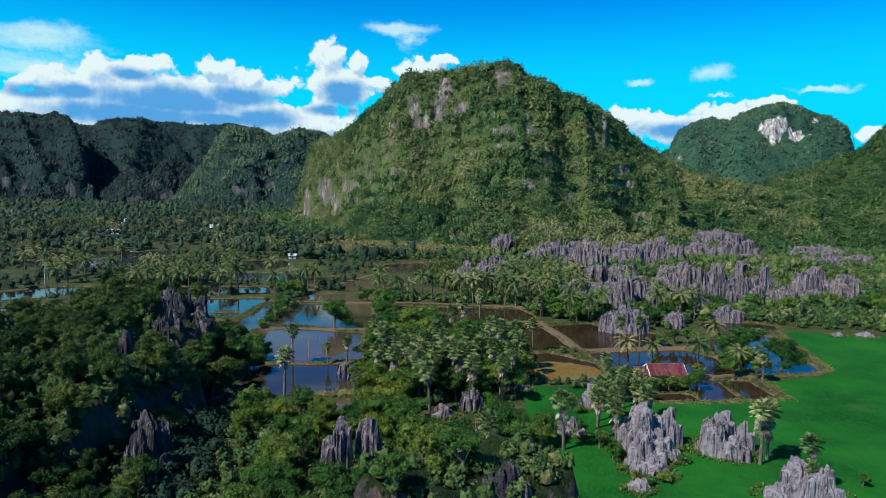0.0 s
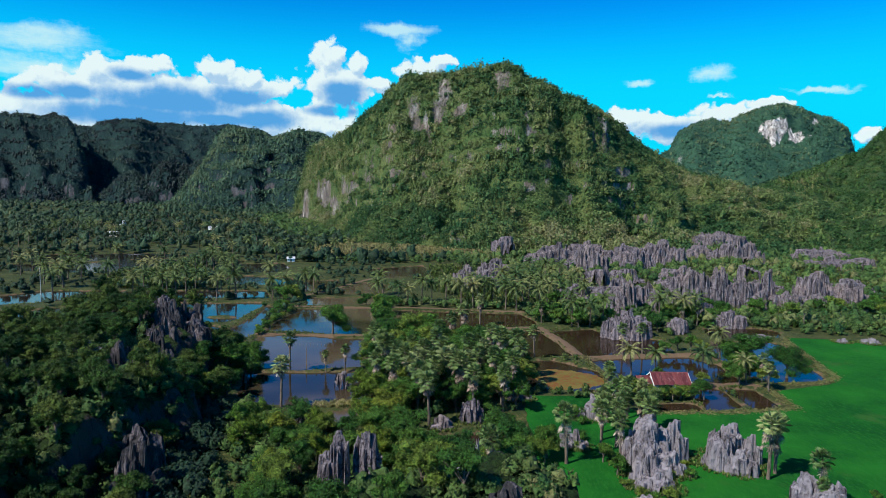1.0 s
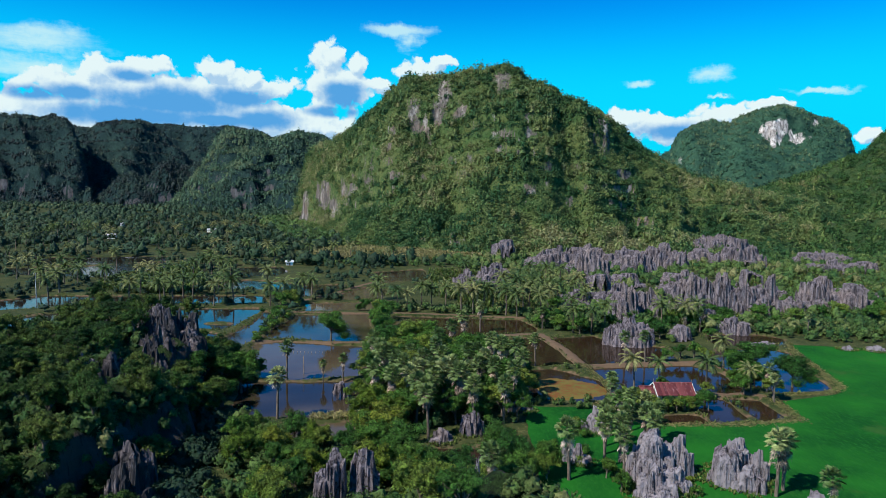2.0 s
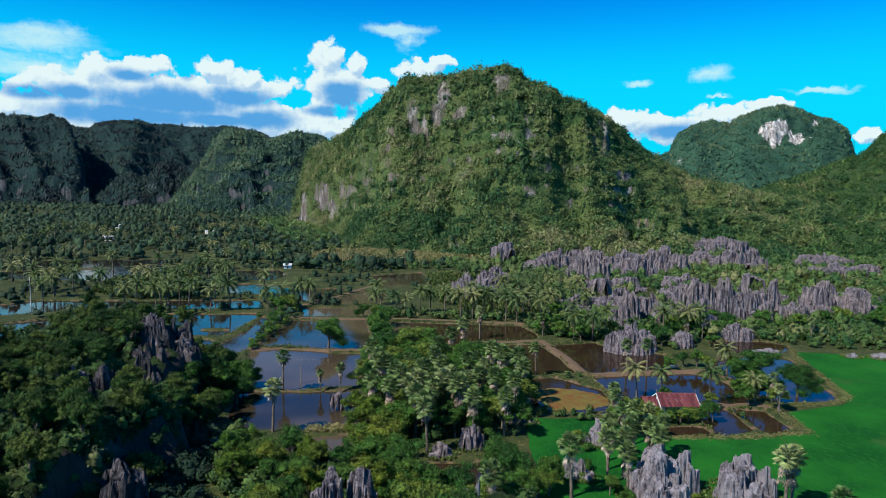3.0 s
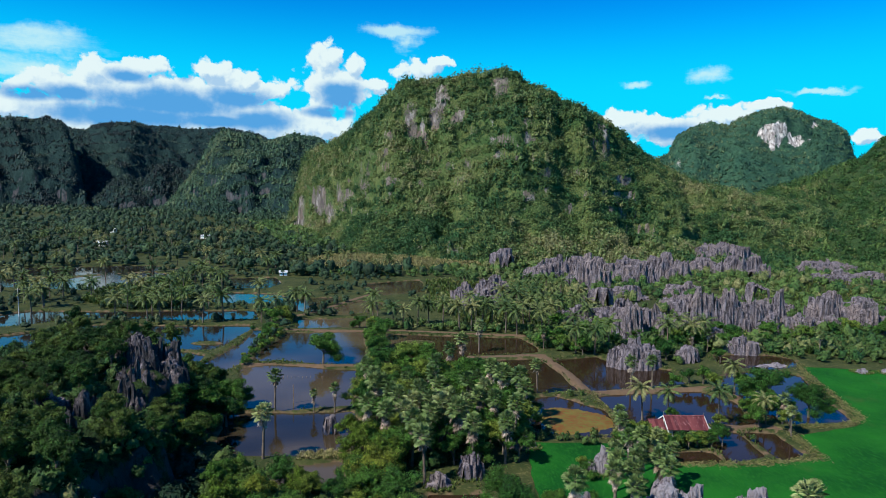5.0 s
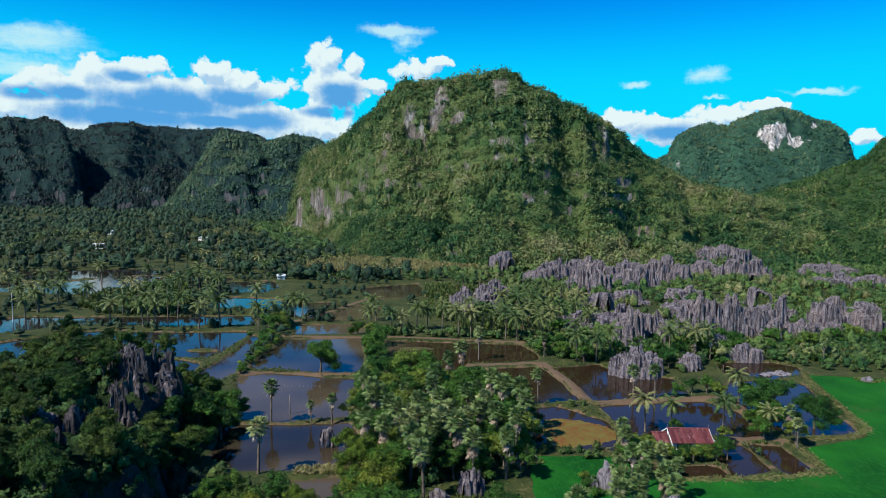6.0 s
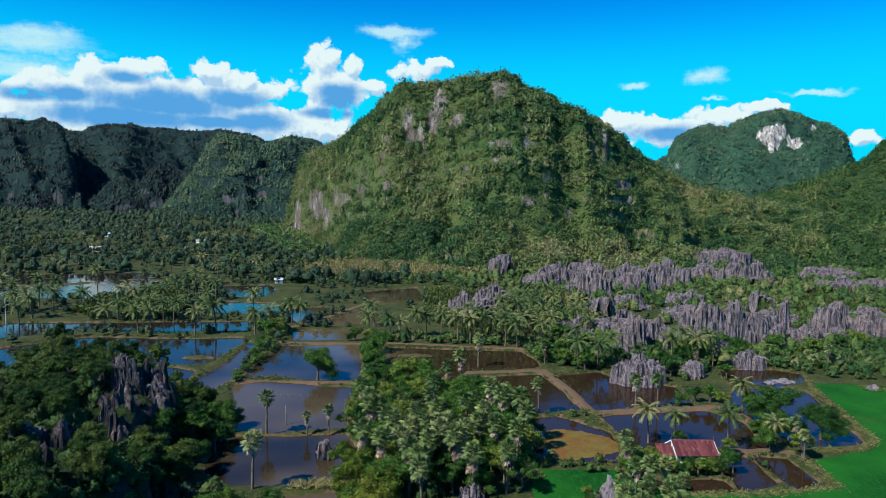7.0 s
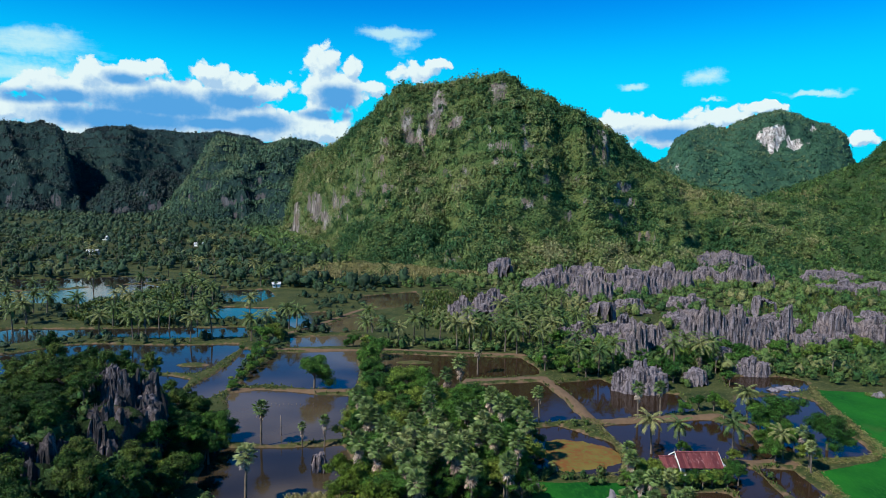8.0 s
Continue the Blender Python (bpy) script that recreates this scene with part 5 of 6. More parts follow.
trees = [make_tree(31 + i, 7.5, r, 2900, 0.40, M_LEAF, "") for i, r in enumerate((3.2, 3.8, 3.4, 4.2))]
shaded_trees = [make_tree(61 + i, 7.5, r, 2900, 0.40, M_LEAF_SHADED, "", name="evergreen_tree") for i, r in enumerate((3.4, 4.0, 3.0))]
limes = [make_tree(41 + i, 7.0, r, 2900, 0.36, M_LIME, "", name="lime_leaved_tree") for i, r in enumerate((3.4, 3.0))]
TREES_R = [
    (75.3, 160.4, 5), (80.5, 157, 5.5), (83, 163, 5.5), (81, 169, 5), (76, 186.5, 5), (75.8, 192, 5), (84, 184, 5), (14.9, 118.4, 6.5), (13.2, 122.3, 6.5), (15.4, 110.2, 6.5), (13.2, 107.6, 6.5),
    (30.4, 114.3, 3.6), (31.5, 109.3, 3.6), (56.5, 148.4, 2.8), (59.5, 148.2, 2.6), (52.2, 147.7, 3), (63, 153.6, 3.2), (49, 148.8, 2.9), (65.4, 158.6, 3.6), (20.4, 114.1, 4.5), (50.2, 223, 6), (44.7, 227.7, 6),
]
STONE_EDGE = [(44, 228), (62, 224), (80, 222), (92, 227), (120, 232), (170, 238), (190, 255), (170, 262), (120, 246), (92, 248), (66, 262), (46, 262)]
BELT = [(-22, 236), (-19, 257), (-14, 252), (-12, 226), (4, 203), (14, 205), (18, 184), (26, 184), (24, 157), (19, 136), (-11, 136), (-13, 151), (-17, 184), (-19, 210)]
FRONT = [(-38, 130), (-28, 131), (-14, 128), (-1, 124), (12, 112), (13, 96), (11, 80), (-26, 80), (-27, 118), (-34, 124)]
LEFT = [(-117, 198), (-102, 200), (-81, 203), (-62, 195), (-48, 178), (-43, 170), (-44, 148), (-38, 130), (-34, 104), (-40, 75), (-105, 75), (-120, 150)]
set_down(trees, [(x, y, pick.uniform(5, 8.5)) for x, y in scatter(90, BELT, 3.3, pick, dry)], "leafy green tree in the belt between ponds", "tree belt", pick, full=7.5)
set_down(trees, [(x, y, pick.uniform(5, 7.5)) for x, y in scatter(40, FRONT, 4.0, pick, lambda x, y: dry(x, y) and math.hypot(x - 7.5, y - 93) > 7.5 and not (-18 < x < -5 and 95 < y < 108))], "dense green tree among limestone spikes", "front grove", pick, full=7.5)
set_down(shaded_trees, [(x, y, pick.uniform(4.5, 7.5)) for x, y in scatter(270, LEFT, 3.1, pick, lambda x, y: dry(x, y) and open_rock(x, y))], "green tree coloured as shaded on the limestone block", "block trees", pick, full=7.5)
set_down(limes, [(-9, 126, 8.5), (-6, 133, 7.5), (-13, 139, 7), (-26, 121, 6.5), (-14, 148, 7), (-20, 124, 6), (-32, 118, 6.5), (-10, 140, 8), (-3, 108, 6), (-8, 112, 6.5), (1, 102, 5.5), (-18, 112, 6), (-24, 106, 6), (16, 96, 4.5), (-2, 96, 5)], "yellow-green leafy tree beside the ponds", "lime trees", pick, full=7.0)
WIDE = [(-30, 212.6, 8.6), (86, 178, 8.5), (91, 168, 7.5), (-54, 268, 6.5), (-45, 172, 6.5), (-49, 164, 6.5), (79.5, 170, 5), (83, 167, 4.6), (-24, 260, 4.5), (84.5, 174, 4.2)]
SOLO = [(50, 149.8, 3.2), (53.5, 149.2, 3.0), (57, 149.2, 3.3), (60.5, 150.5, 3.4), (46.2, 151, 4.6), (-50, 152, 7), (-47, 158, 7.5), (-44, 149, 6.5), (-52, 171, 7), (-47.5, 146, 6), (-43, 160, 6.5), (-53, 165, 6), (-57, 264, 6.5), (48, 148.6, 3.2), (51, 147.6, 2.8), (54.5, 147.8, 3), (68, 100, 2.2), (43, 149, 5), (41, 144, 5), (62.5, 150, 4), (21, 116, 6), (15, 120, 6), (18, 112, 5), (85, 190, 4), (72, 192, 4.5), (67, 190, 3.6), (57, 164, 3.2), (75, 218, 6), (68, 222, 5), (91, 216, 4), (40, 232, 7), (45, 236, 6)]
broad = [make_tree(45, 7.5, 4.6, 7500, 0.40, M_LEAF, "", hang=1.25)]
set_down(broad, WIDE, "broad dark green tree on the pond bank", "bank trees", pick, full=7.5)
discard(broad)
set_down(trees, SOLO, "rounded green tree on the pond bank", "bank trees", pick, full=7.5)
set_down(trees, TREES_R, "leafy green tree crowding the pond bank", "bank trees", pick, full=7.5)
set_down(trees, [(x, y, pick.uniform(4, 7)) for x, y in scatter(40, STONE_EDGE, 4.0, pick, dry)], "green tree at the foot of the limestone pinnacles", "pinnacle trees", pick, full=7.5)
discard(trees + limes + shaded_trees)
shrubs = [make_shrub(51 + i, r, 520, 0.28, M_LEAF, "") for i, r in enumerate((1.6, 1.9))]
RICE_EDGE = [(18, 100), (22, 95), (45, 95), (50, 120), (34, 140), (24, 150), (18, 120)]
DIKE = [(-62, 255), (-56, 262), (-49, 252), (-53, 215), (-50, 208), (-54, 206)]
set_down(shrubs, [(x, y, pick.uniform(0.8, 1.9)) for x, y in scatter(26, RICE_EDGE, 3, pick, lambda x, y: any(math.hypot(x - a, y - b) < w for a, b, w, _ in STONES_NEAR))], "low green shrub at the foot of the rocks", "field shrubs", pick, full=1.8)
set_down(shrubs, [(x, y, pick.uniform(1.0, 2.2)) for x, y in scatter(34, DIKE, 1.6, pick, lambda x, y: dry(x, y, 0.2))], "leafy shrub crowding the dike", "dike shrubs", pick, full=1.8)
discard(shrubs)


# ---------------------------------------------------------------- woods too many to count
PLOT = [(-72, 428), (-80, 470), (-70, 503), (-30, 506), (0, 498), (36, 488), (36, 440), (0, 430), (-40, 424)]


def woods(name, region, n, r, per, size, label, mat=M_FOREST, tone=(0.4, 0.9), seed=5, category="woods", hole=-0.3, bare=None):
    gen = np.random.default_rng(seed)
    p = np.array(region, float)
    x = gen.uniform(p[:, 0].min(), p[:, 0].max(), n * 6)
    y = gen.uniform(p[:, 1].min(), p[:, 1].max(), n * 6)
    good = (inside(x, y, region) > 0) & (wet(x, y) < -1.0) & (fbm(x, y, 38, 3, seed) > hole) & (inside(x, y, PLOT) < 0)
    if bare:
        good &= inside(x, y, bare) < 0
    x, y = x[good][:n], y[good][:n]
    rr = gen.uniform(*r, len(x))
    t = tone[0] + 0.5 * tone[1] * fbm(x, y, 40, 3, seed + 1) + gen.normal(scale=0.18, size=len(x))
    forest(name, x, y, 0.4 + rr * 0.75, rr, per, size, mat, label, category, tint=t, gen=gen)


woods("valley_woods", [(-330, 440), (-120, 400), (-55, 395), (10, 400), (0, 460), (-60, 510), (-100, 640), (-150, 800), (-170, 900), (-420, 1180), (-640, 1290), (-1100, 1300), (-900, 900), (-420, 560)], 4300, (1.3, 5.6), 18, 1.3, "mixed green trees covering the valley floor", hole=-0.16, tone=(0.36, 1.3), mat=M_VALLEY_SHADED)
woods("foot_woods", [(-78, 508), (-50, 512), (-70, 560), (-108, 660), (-150, 785), (-196, 880), (-214, 820), (-150, 660), (-110, 540)], 620, (2.0, 5.4), 34, 1.2, "fresh green trees at the foot of the karst hill", seed=31, hole=-0.9, tone=(0.42, 0.8), mat=M_FOREST)
woods("foot_scrub", [(-85, 424), (-40, 418), (36, 432), (60, 455), (60, 425), (10, 395), (-60, 395), (-95, 405)], 130, (0.9, 2.6), 34, 0.8, "dark green bushes before the maize", seed=32, hole=-0.4, tone=(0.3, 0.8), mat=M_FOREST)
woods("belt_undergrowth", BELT, 320, (0.9, 1.9), 40, 0.5, "green bushes under the trees between ponds", seed=12)
woods("stone_field_scrub", [(38, 262), (60, 232), (95, 226), (130, 222), (200, 205), (330, 300), (420, 490), (240, 480), (80, 450), (40, 460), (0, 455), (30, 350)], 2600, (1.2, 3.6), 26, 0.8, "bushy green scrub between limestone pinnacles", seed=6, hole=-0.6, tone=(0.46, 1.0))
woods("pond_side_scrub", [(-330, 440), (-330, 280), (-200, 235), (-110, 205), (-60, 205), (-40, 280), (30, 262), (20, 320), (-20, 400), (-120, 410)], 900, (0.9, 2.5), 24, 0.65, "bushes and low trees between ponds", seed=7, mat=M_VALLEY_SHADED, hole=-0.05)
# Extra bushes in the shade-darkened leaf colour, added to deepen this side.
woods("shaded_grove", [(-330, 440), (-330, 240), (-185, 240), (-150, 300), (-110, 308), (-95, 345), (-110, 400), (-150, 440)], 650, (1.0, 2.5), 24, 0.65, "bushes and trees coloured as under cloud shade beside the far ponds", seed=17, hole=-0.7, tone=(0.2, 0.6), mat=M_VALLEY_SHADED)
woods("block_undergrowth", [(-38, 140), (-12, 128), (14, 112), (16, 70), (-45, 60), (-50, 110)], 620, (0.7, 1.9), 40, 0.45, "green undergrowth among limestone spikes", seed=8, tone=(0.5, 0.8), bare=PIT)
# Bushes added in darkened leaf colour to stand for the hollow's deep shade.
woods("hollow_scrub", PIT, 150, (0.9, 2.3), 40, 0.5, "dark bushes added for the shade in the hollow under the cliff", seed=33, hole=-1.0, tone=(0.0, 0.3), mat=M_VALLEY_SHADED)


woods("shore_scrub", [(34, 232), (46, 226), (60, 224), (80, 210), (92, 228), (130, 226), (170, 215), (210, 230), (180, 262), (120, 262), (60, 262), (36, 262), (-16, 266), (-16, 258), (34, 252)], 760, (0.8, 2.4), 30, 0.6, "green bushes along the pond's far bank", seed=14, hole=-0.6)
woods("dike_scrub", [(40, 162), (62, 150), (84, 160), (92, 212), (80, 192), (78, 182), (84, 160), (60, 140), (30, 150), (18, 152), (24, 186), (42, 186)], 90, (0.5, 1.3), 50, 0.5, "small bushes on the banks near the house", seed=15, hole=-0.6)


woods("shore_scrub", [(110, 226), (126, 214), (200, 202), (215, 228), (130, 236)], 200, (0.7, 2.4), 30, 0.55, "green bushes above the rice field's edge", seed=24, hole=-0.9)
woods("shore_scrub", [(36, 256), (60, 232), (58, 226), (46, 228), (38, 232), (34, 252)], 90, (0.7, 2.2), 30, 0.55, "green bushes on the bank below the palms", seed=25, hole=-0.9)


def marsh():
    gx, gy = np.arange(23, 45, 0.5), np.arange(153, 184, 0.5)
    x, y = np.meshgrid(gx, gy)
    e = 1 - np.hypot((x - 34.5) / 7.6, (y - 165) / 8.0) + 0.35 * fbm(x, y, 6, 4, 3)
    z = np.clip(e, -0.3, 0.25) * 0.6 + 0.03 * fbm(x, y, 1, 2, 4)
    k = Nodes("marsh_weed")
    col = k.mix(k.ramp(k.noise(0.25, 5), 0.35, 0.65), (0.12, 0.045, 0.012), (0.12, 0.09, 0.02))
    mat = k.done(k.mix(k.ramp(k.noise(0.9, 4), 0.45, 0.7), col, (0.09, 0.10, 0.02)), 0.9, 0.2)
    me = build("marsh_bed", np.stack([x, y, z], -1).reshape(-1, 3), grid_faces(len(gx), len(gy)), smooth=True)
    tagged(part("marsh_bed", me, mat), "orange-brown weed mat in a shallow pond", "marsh", kind="structure")


marsh()


def block_cover(height, x0, x1, y0, y1, n, seed, tone, label):
    gen = np.random.default_rng(seed)
    x, y = gen.uniform(x0, x1, n), gen.uniform(y0, y1, n)
    z = np.array([height(a, b) for a, b in zip(x, y)])
    good = (z > 1.2) & (gen.random(n) > 0.15)
    for a, b, w, h in BIG_BLOCK:
        good &= (np.hypot(x - a, y - b) > w * 0.45) & ~((x > a - w * 0.4) & (x < a + w * 0.4 + (2.5 if h > 12 else 0)) & (y < b) & (y > b - (6 if h > 12 else 2)))
    good &= inside(x, y, PIT) < 0
    good &= np.hypot(x - 8, y - 93) > 4.5
    x, y, z = x[good], y[good], z[good]
    r = gen.uniform(0.7, 2.0, len(x))
    forest("block_shrubs", x, y, z + r * 0.5, r, 36, 0.45, M_FOREST, label, "shrubs", tint=gen.normal(tone, 0.2, len(x)), gen=gen)


block_cover(low_block, -16, 24, 68, 100, 420, 19, 0.5, "tangled green and reddish shrubs on the limestone knoll")
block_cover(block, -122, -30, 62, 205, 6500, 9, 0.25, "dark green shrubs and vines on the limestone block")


def blades(name, x, y, h, per, spread, width, mat, label, category, seed, z0=0.4, droop=0.4):
    """Tufts of upright blades, for reeds, stalks and long grass, as one object."""
    gen = np.random.default_rng(seed)
    n = len(x)
    a = gen.uniform(0, 6.283, (n, per))
    lean = gen.uniform(0.1, 1.0, (n, per)) * spread
    hh = h[:, None] * gen.uniform(0.6, 1.05, (n, per))
    ox, oy = np.cos(a), np.sin(a)
    bx, by = x[:, None] + ox * lean * 0.1, y[:, None] + oy * lean * 0.1
    tx, ty = bx + ox * lean * hh, by + oy * lean * hh
    w = width * gen.uniform(0.7, 1.3, (n, per))
    zb = np.full((n, per), z0)
    p0 = np.stack([bx - oy * w * 0.5, by + ox * w * 0.5, zb], -1)
    p1 = np.stack([bx + oy * w * 0.5, by - ox * w * 0.5, zb], -1)
    mx, my = bx * 0.55 + tx * 0.45, by * 0.55 + ty * 0.45
    p2 = np.stack([mx + oy * w * 0.6, my - ox * w * 0.6, z0 + hh * 0.75], -1)
    p3 = np.stack([mx - oy * w * 0.6, my + ox * w * 0.6, z0 + hh * 0.75], -1)
    p4 = np.stack([tx, ty, z0 + hh * (1 - droop * lean)], -1)
    v = np.stack([p0, p1, p2, p3, p4], 2).reshape(-1, 3)
    i = np.arange(n * per)[:, None] * 5
    t = np.repeat(np.clip(gen.normal(0.5, 0.25, n), 0, 1), per * 5)
    me = build(name, v, i + np.array([0, 1, 2, 3]), i + np.array([3, 2, 4]), tint=t)
    return tagged(part(name, me, mat), label, category, kind="stuff")


def sown(region, n, seed, margin=0.4):
    gen = np.random.default_rng(seed)
    p = np.array(region, float)
    x = gen.uniform(p[:, 0].min(), p[:, 0].max(), n * 5)
    y = gen.uniform(p[:, 1].min(), p[:, 1].max(), n * 5)
    good = (inside(x, y, region) > 0) & (wet(x, y) < -margin)
    return x[good][:n], y[good][:n], gen


x, y, gen = sown(PLOT, 4200, 61)
y = np.round(y / 2.4) * 2.4 + gen.uniform(-0.3, 0.3, len(y))
blades("maize_stalks", x, y, gen.uniform(2.0, 3.4, len(x)), 7, 0.5, 0.34, M_CORN, "rows of drying yellow maize stalks at the hill's foot", "crop", 62)
GROVE = [(-150, 310), (-130, 292), (-102, 296), (-105, 322), (-128, 375), (-147, 400), (-150, 373), (-156, 346)]
x, y, gen = sown(GROVE, 1500, 71)
blades("banana_leaves", x, y, gen.uniform(2.0, 4.2, len(x)), 9, 0.7, 0.6, M_REED, "dense banana plants with broad green leaves", "banana grove", 72)
SEDGE = [(20, 262), (45, 262), (70, 300), (60, 360), (40, 380), (0, 380), (0, 300)]
x, y, gen = sown(SEDGE, 1500, 63)
blades("tall_reeds", x, y, gen.uniform(1.5, 4.0, len(x)), 9, 0.6, 0.32, M_REED, "tall yellowing reeds before the limestone walls", "reeds", 64)
SEDGE_B = [(125, 225), (180, 250), (260, 330), (250, 420), (170, 380), (150, 285), (110, 280), (100, 262)]
x, y, gen = sown(SEDGE_B, 1700, 65)
blades("tall_reeds", x, y, gen.uniform(1.5, 3.6, len(x)), 9, 0.6, 0.34, M_REED, "tall green and yellow reeds among scattered stones", "reeds", 66)


def rock_weeds():
    gen = np.random.default_rng(81)
    px, py = [], []
    for a, b, w, _ in STONES_NEAR:
        n = int(45 * w)
        r, t = w * (0.35 + 0.55 * gen.random(n)), gen.uniform(0, 6.283, n)
        px.append(a + r * np.cos(t)), py.append(b + r * 0.8 * np.sin(t))
    x, y = np.concatenate(px), np.concatenate(py)
    good = wet(x, y) < -0.5
    x, y = x[good], y[good]
    blades("rock_weeds", x, y, gen.uniform(0.25, 0.9, len(x)), 6, 0.8, 0.10, M_REED, "weedy grass round the feet of the rocks", "grass", 82, z0=0.5)


rock_weeds()
x, y, gen = sown([(-24, 145), (-14, 146), (-14, 142), (-24, 141)], 260, 83, 0.2)
blades("dry_grass", x, y, gen.uniform(0.4, 1.2, len(x)), 8, 0.8, 0.10, M_CORN, "rusty dry grass on the low dike", "grass", 84)


def dike_grass():
    gen = np.random.default_rng(67)
    x, y = gen.uniform(-165, 120, 60000), gen.uniform(128, 330, 60000)
    d = wet(x, y)
    soil = np.full(x.shape, 9.0)
    for line in SOIL_TRACKS:
        soil = np.minimum(soil, track_distance(x, y, line))
    good = (d > -3.2) & (d < -0.7) & (soil > 1.3) & (inside(x, y, RICE) < 0) & (fbm(x, y, 9, 3, 4) > -0.1)
    x, y = x[good][:7500], y[good][:7500]
    blades("bank_grass", x, y, gen.uniform(0.3, 0.95, len(x)), 6, 0.8, 0.12, M_REED, "rough grass along the pond banks", "grass", 68, z0=0.35)


dike_grass()


def bund_grass():
    gen = np.random.default_rng(91)
    px, py = [], []
    for line in BUNDS:
        for (ax, ay), (bx, by) in zip(line, line[1:]):
            n = int(44 * math.hypot(bx - ax, by - ay))
            t = gen.random(n)
            px.append(ax + (bx - ax) * t + gen.normal(scale=0.75, size=n)), py.append(ay + (by - ay) * t + gen.normal(scale=0.75, size=n))
    x, y = np.concatenate(px), np.concatenate(py)
    good = wet(x, y) < -0.3
    x, y = x[good], y[good]
    blades("bund_grass", x, y, gen.uniform(0.14, 0.34, len(x)), 6, 0.9, 0.12, M_BUND, "yellowing grass on the low bund round the rice", "grass", 92, z0=0.5)


bund_grass()


# ---------------------------------------------------------------- distant palms, too many to count
def palm_stand(region, n, seed, label):
    x, y, gen = sown(region, n, seed, 0.5)
    top = gen.uniform(5.0, 8.5, len(x))
    for lo in (5.0, 6.2, 7.4):
        pick_out = (top >= lo) & (top < lo + 1.2)
        if not pick_out.any():
            continue
        u, w = x[pick_out], y[pick_out]
        blades("palm_trunks", u, w, np.full(len(u), lo + 0.6), 2, 0.06, 0.34, M_BARK, "thin grey trunks of " + label, "palm stand", seed + int(lo), z0=0.2, droop=0.0)
        blades("palm_heads", u, w, gen.uniform(2.6, 3.6, len(u)), 13, 1.25, 0.6, M_PALM_FAR, "green fronds of " + label, "palm stand", seed + 10 + int(lo), z0=lo, droop=0.75)


palm_stand([(-430, 640), (-330, 440), (-200, 425), (-120, 410), (-60, 480), (-100, 600), (-170, 780), (-300, 850)], 420, 301, "coconut palms among the valley trees")
palm_stand([(-260, 300), (-215, 300), (-180, 345), (-140, 410), (-200, 440), (-330, 430), (-330, 330)], 55, 331, "coconut palms beside the far ponds")


# ---------------------------------------------------------------- houses
def box(x0, x1, y0, y1, z0, z1):
    v = [(x, y, z) for z in (z0, z1) for y in (y0, y1) for x in (x0, x1)]
    return v, [(0, 2, 3, 1), (4, 5, 7, 6), (0, 1, 5, 4), (2, 6, 7, 3), (0, 4, 6, 2), (1, 3, 7, 5)]


def slab(quad, thick):
    """A thin sheet on four corners, thickened downwards."""
    q = [Vector(p) for p in quad]
    n = (q[1] - q[0]).cross(q[3] - q[0]).normalized()
    v = [tuple(p) for p in q] + [tuple(p - n * thick) for p in q]
    return v, [(0, 1, 2, 3), (7, 6, 5, 4), (0, 4, 5, 1), (1, 5, 6, 2), (2, 6, 7, 3), (3, 7, 4, 0)]


def gabled_roof(root, x0, x1, y0, y1, eave, top, width, mat, sheet_name="roof_sheet"):
    """Two slopes laid with overlapping ribbed sheets."""
    mid = (y0 + y1) / 2
    n = max(int(round((x1 - x0) / width)), 2)
    w = (x1 - x0) / n
    for ya, yb in ((y0, mid), (y1, mid)):
        pieces = []
        for r in range(3):
            c = w * (r + 0.5) / 3
            quad = [(c - w * 0.07, ya, eave + 0.05), (c + w * 0.07, ya, eave + 0.05), (c + w * 0.07, yb, top + 0.05), (c - w * 0.07, yb, top + 0.05)]
            pieces.append(slab(quad if ya < yb else quad[::-1], 0.05))
        quad = [(0, ya, eave), (w - 0.01, ya, eave), (w - 0.01, yb, top), (0, yb, top)]
        pieces.append(slab(quad if ya < yb else quad[::-1], 0.04))
        me = build(sheet_name, *merge(pieces))
        for i in range(n):
            ob = part(sheet_name, me, mat, root)
            ob.location = (x0 + i * w, 0, 0.012 * (i % 2))
    v, f = slab([(x0 - 0.05, mid - 0.28, top - 0.02), (x1 + 0.05, mid - 0.28, top - 0.02), (x1 + 0.05, mid, top + 0.12), (x0 - 0.05, mid, top + 0.12)], 0.03)
    v2, f2 = slab([(x1 + 0.05, mid + 0.28, top - 0.02), (x0 - 0.05, mid + 0.28, top - 0.02), (x0 - 0.05, mid, top + 0.12), (x1 + 0.05, mid, top + 0.12)], 0.03)
    part("ridge_cap", build("ridge_cap", *merge([(v, f), (v2, f2)])), mat, root)


def gable(x, y0, y1, eave, top, thick):
    mid = (y0 + y1) / 2
    v = [(x, y0, eave), (x, y1, eave), (x, mid, top), (x + thick, y0, eave), (x + thick, y1, eave), (x + thick, mid, top)]
    return build("gable", v, [(0, 3, 4, 1), (1, 4, 5, 2), (2, 5, 3, 0)], [(0, 1, 2), (3, 5, 4)])


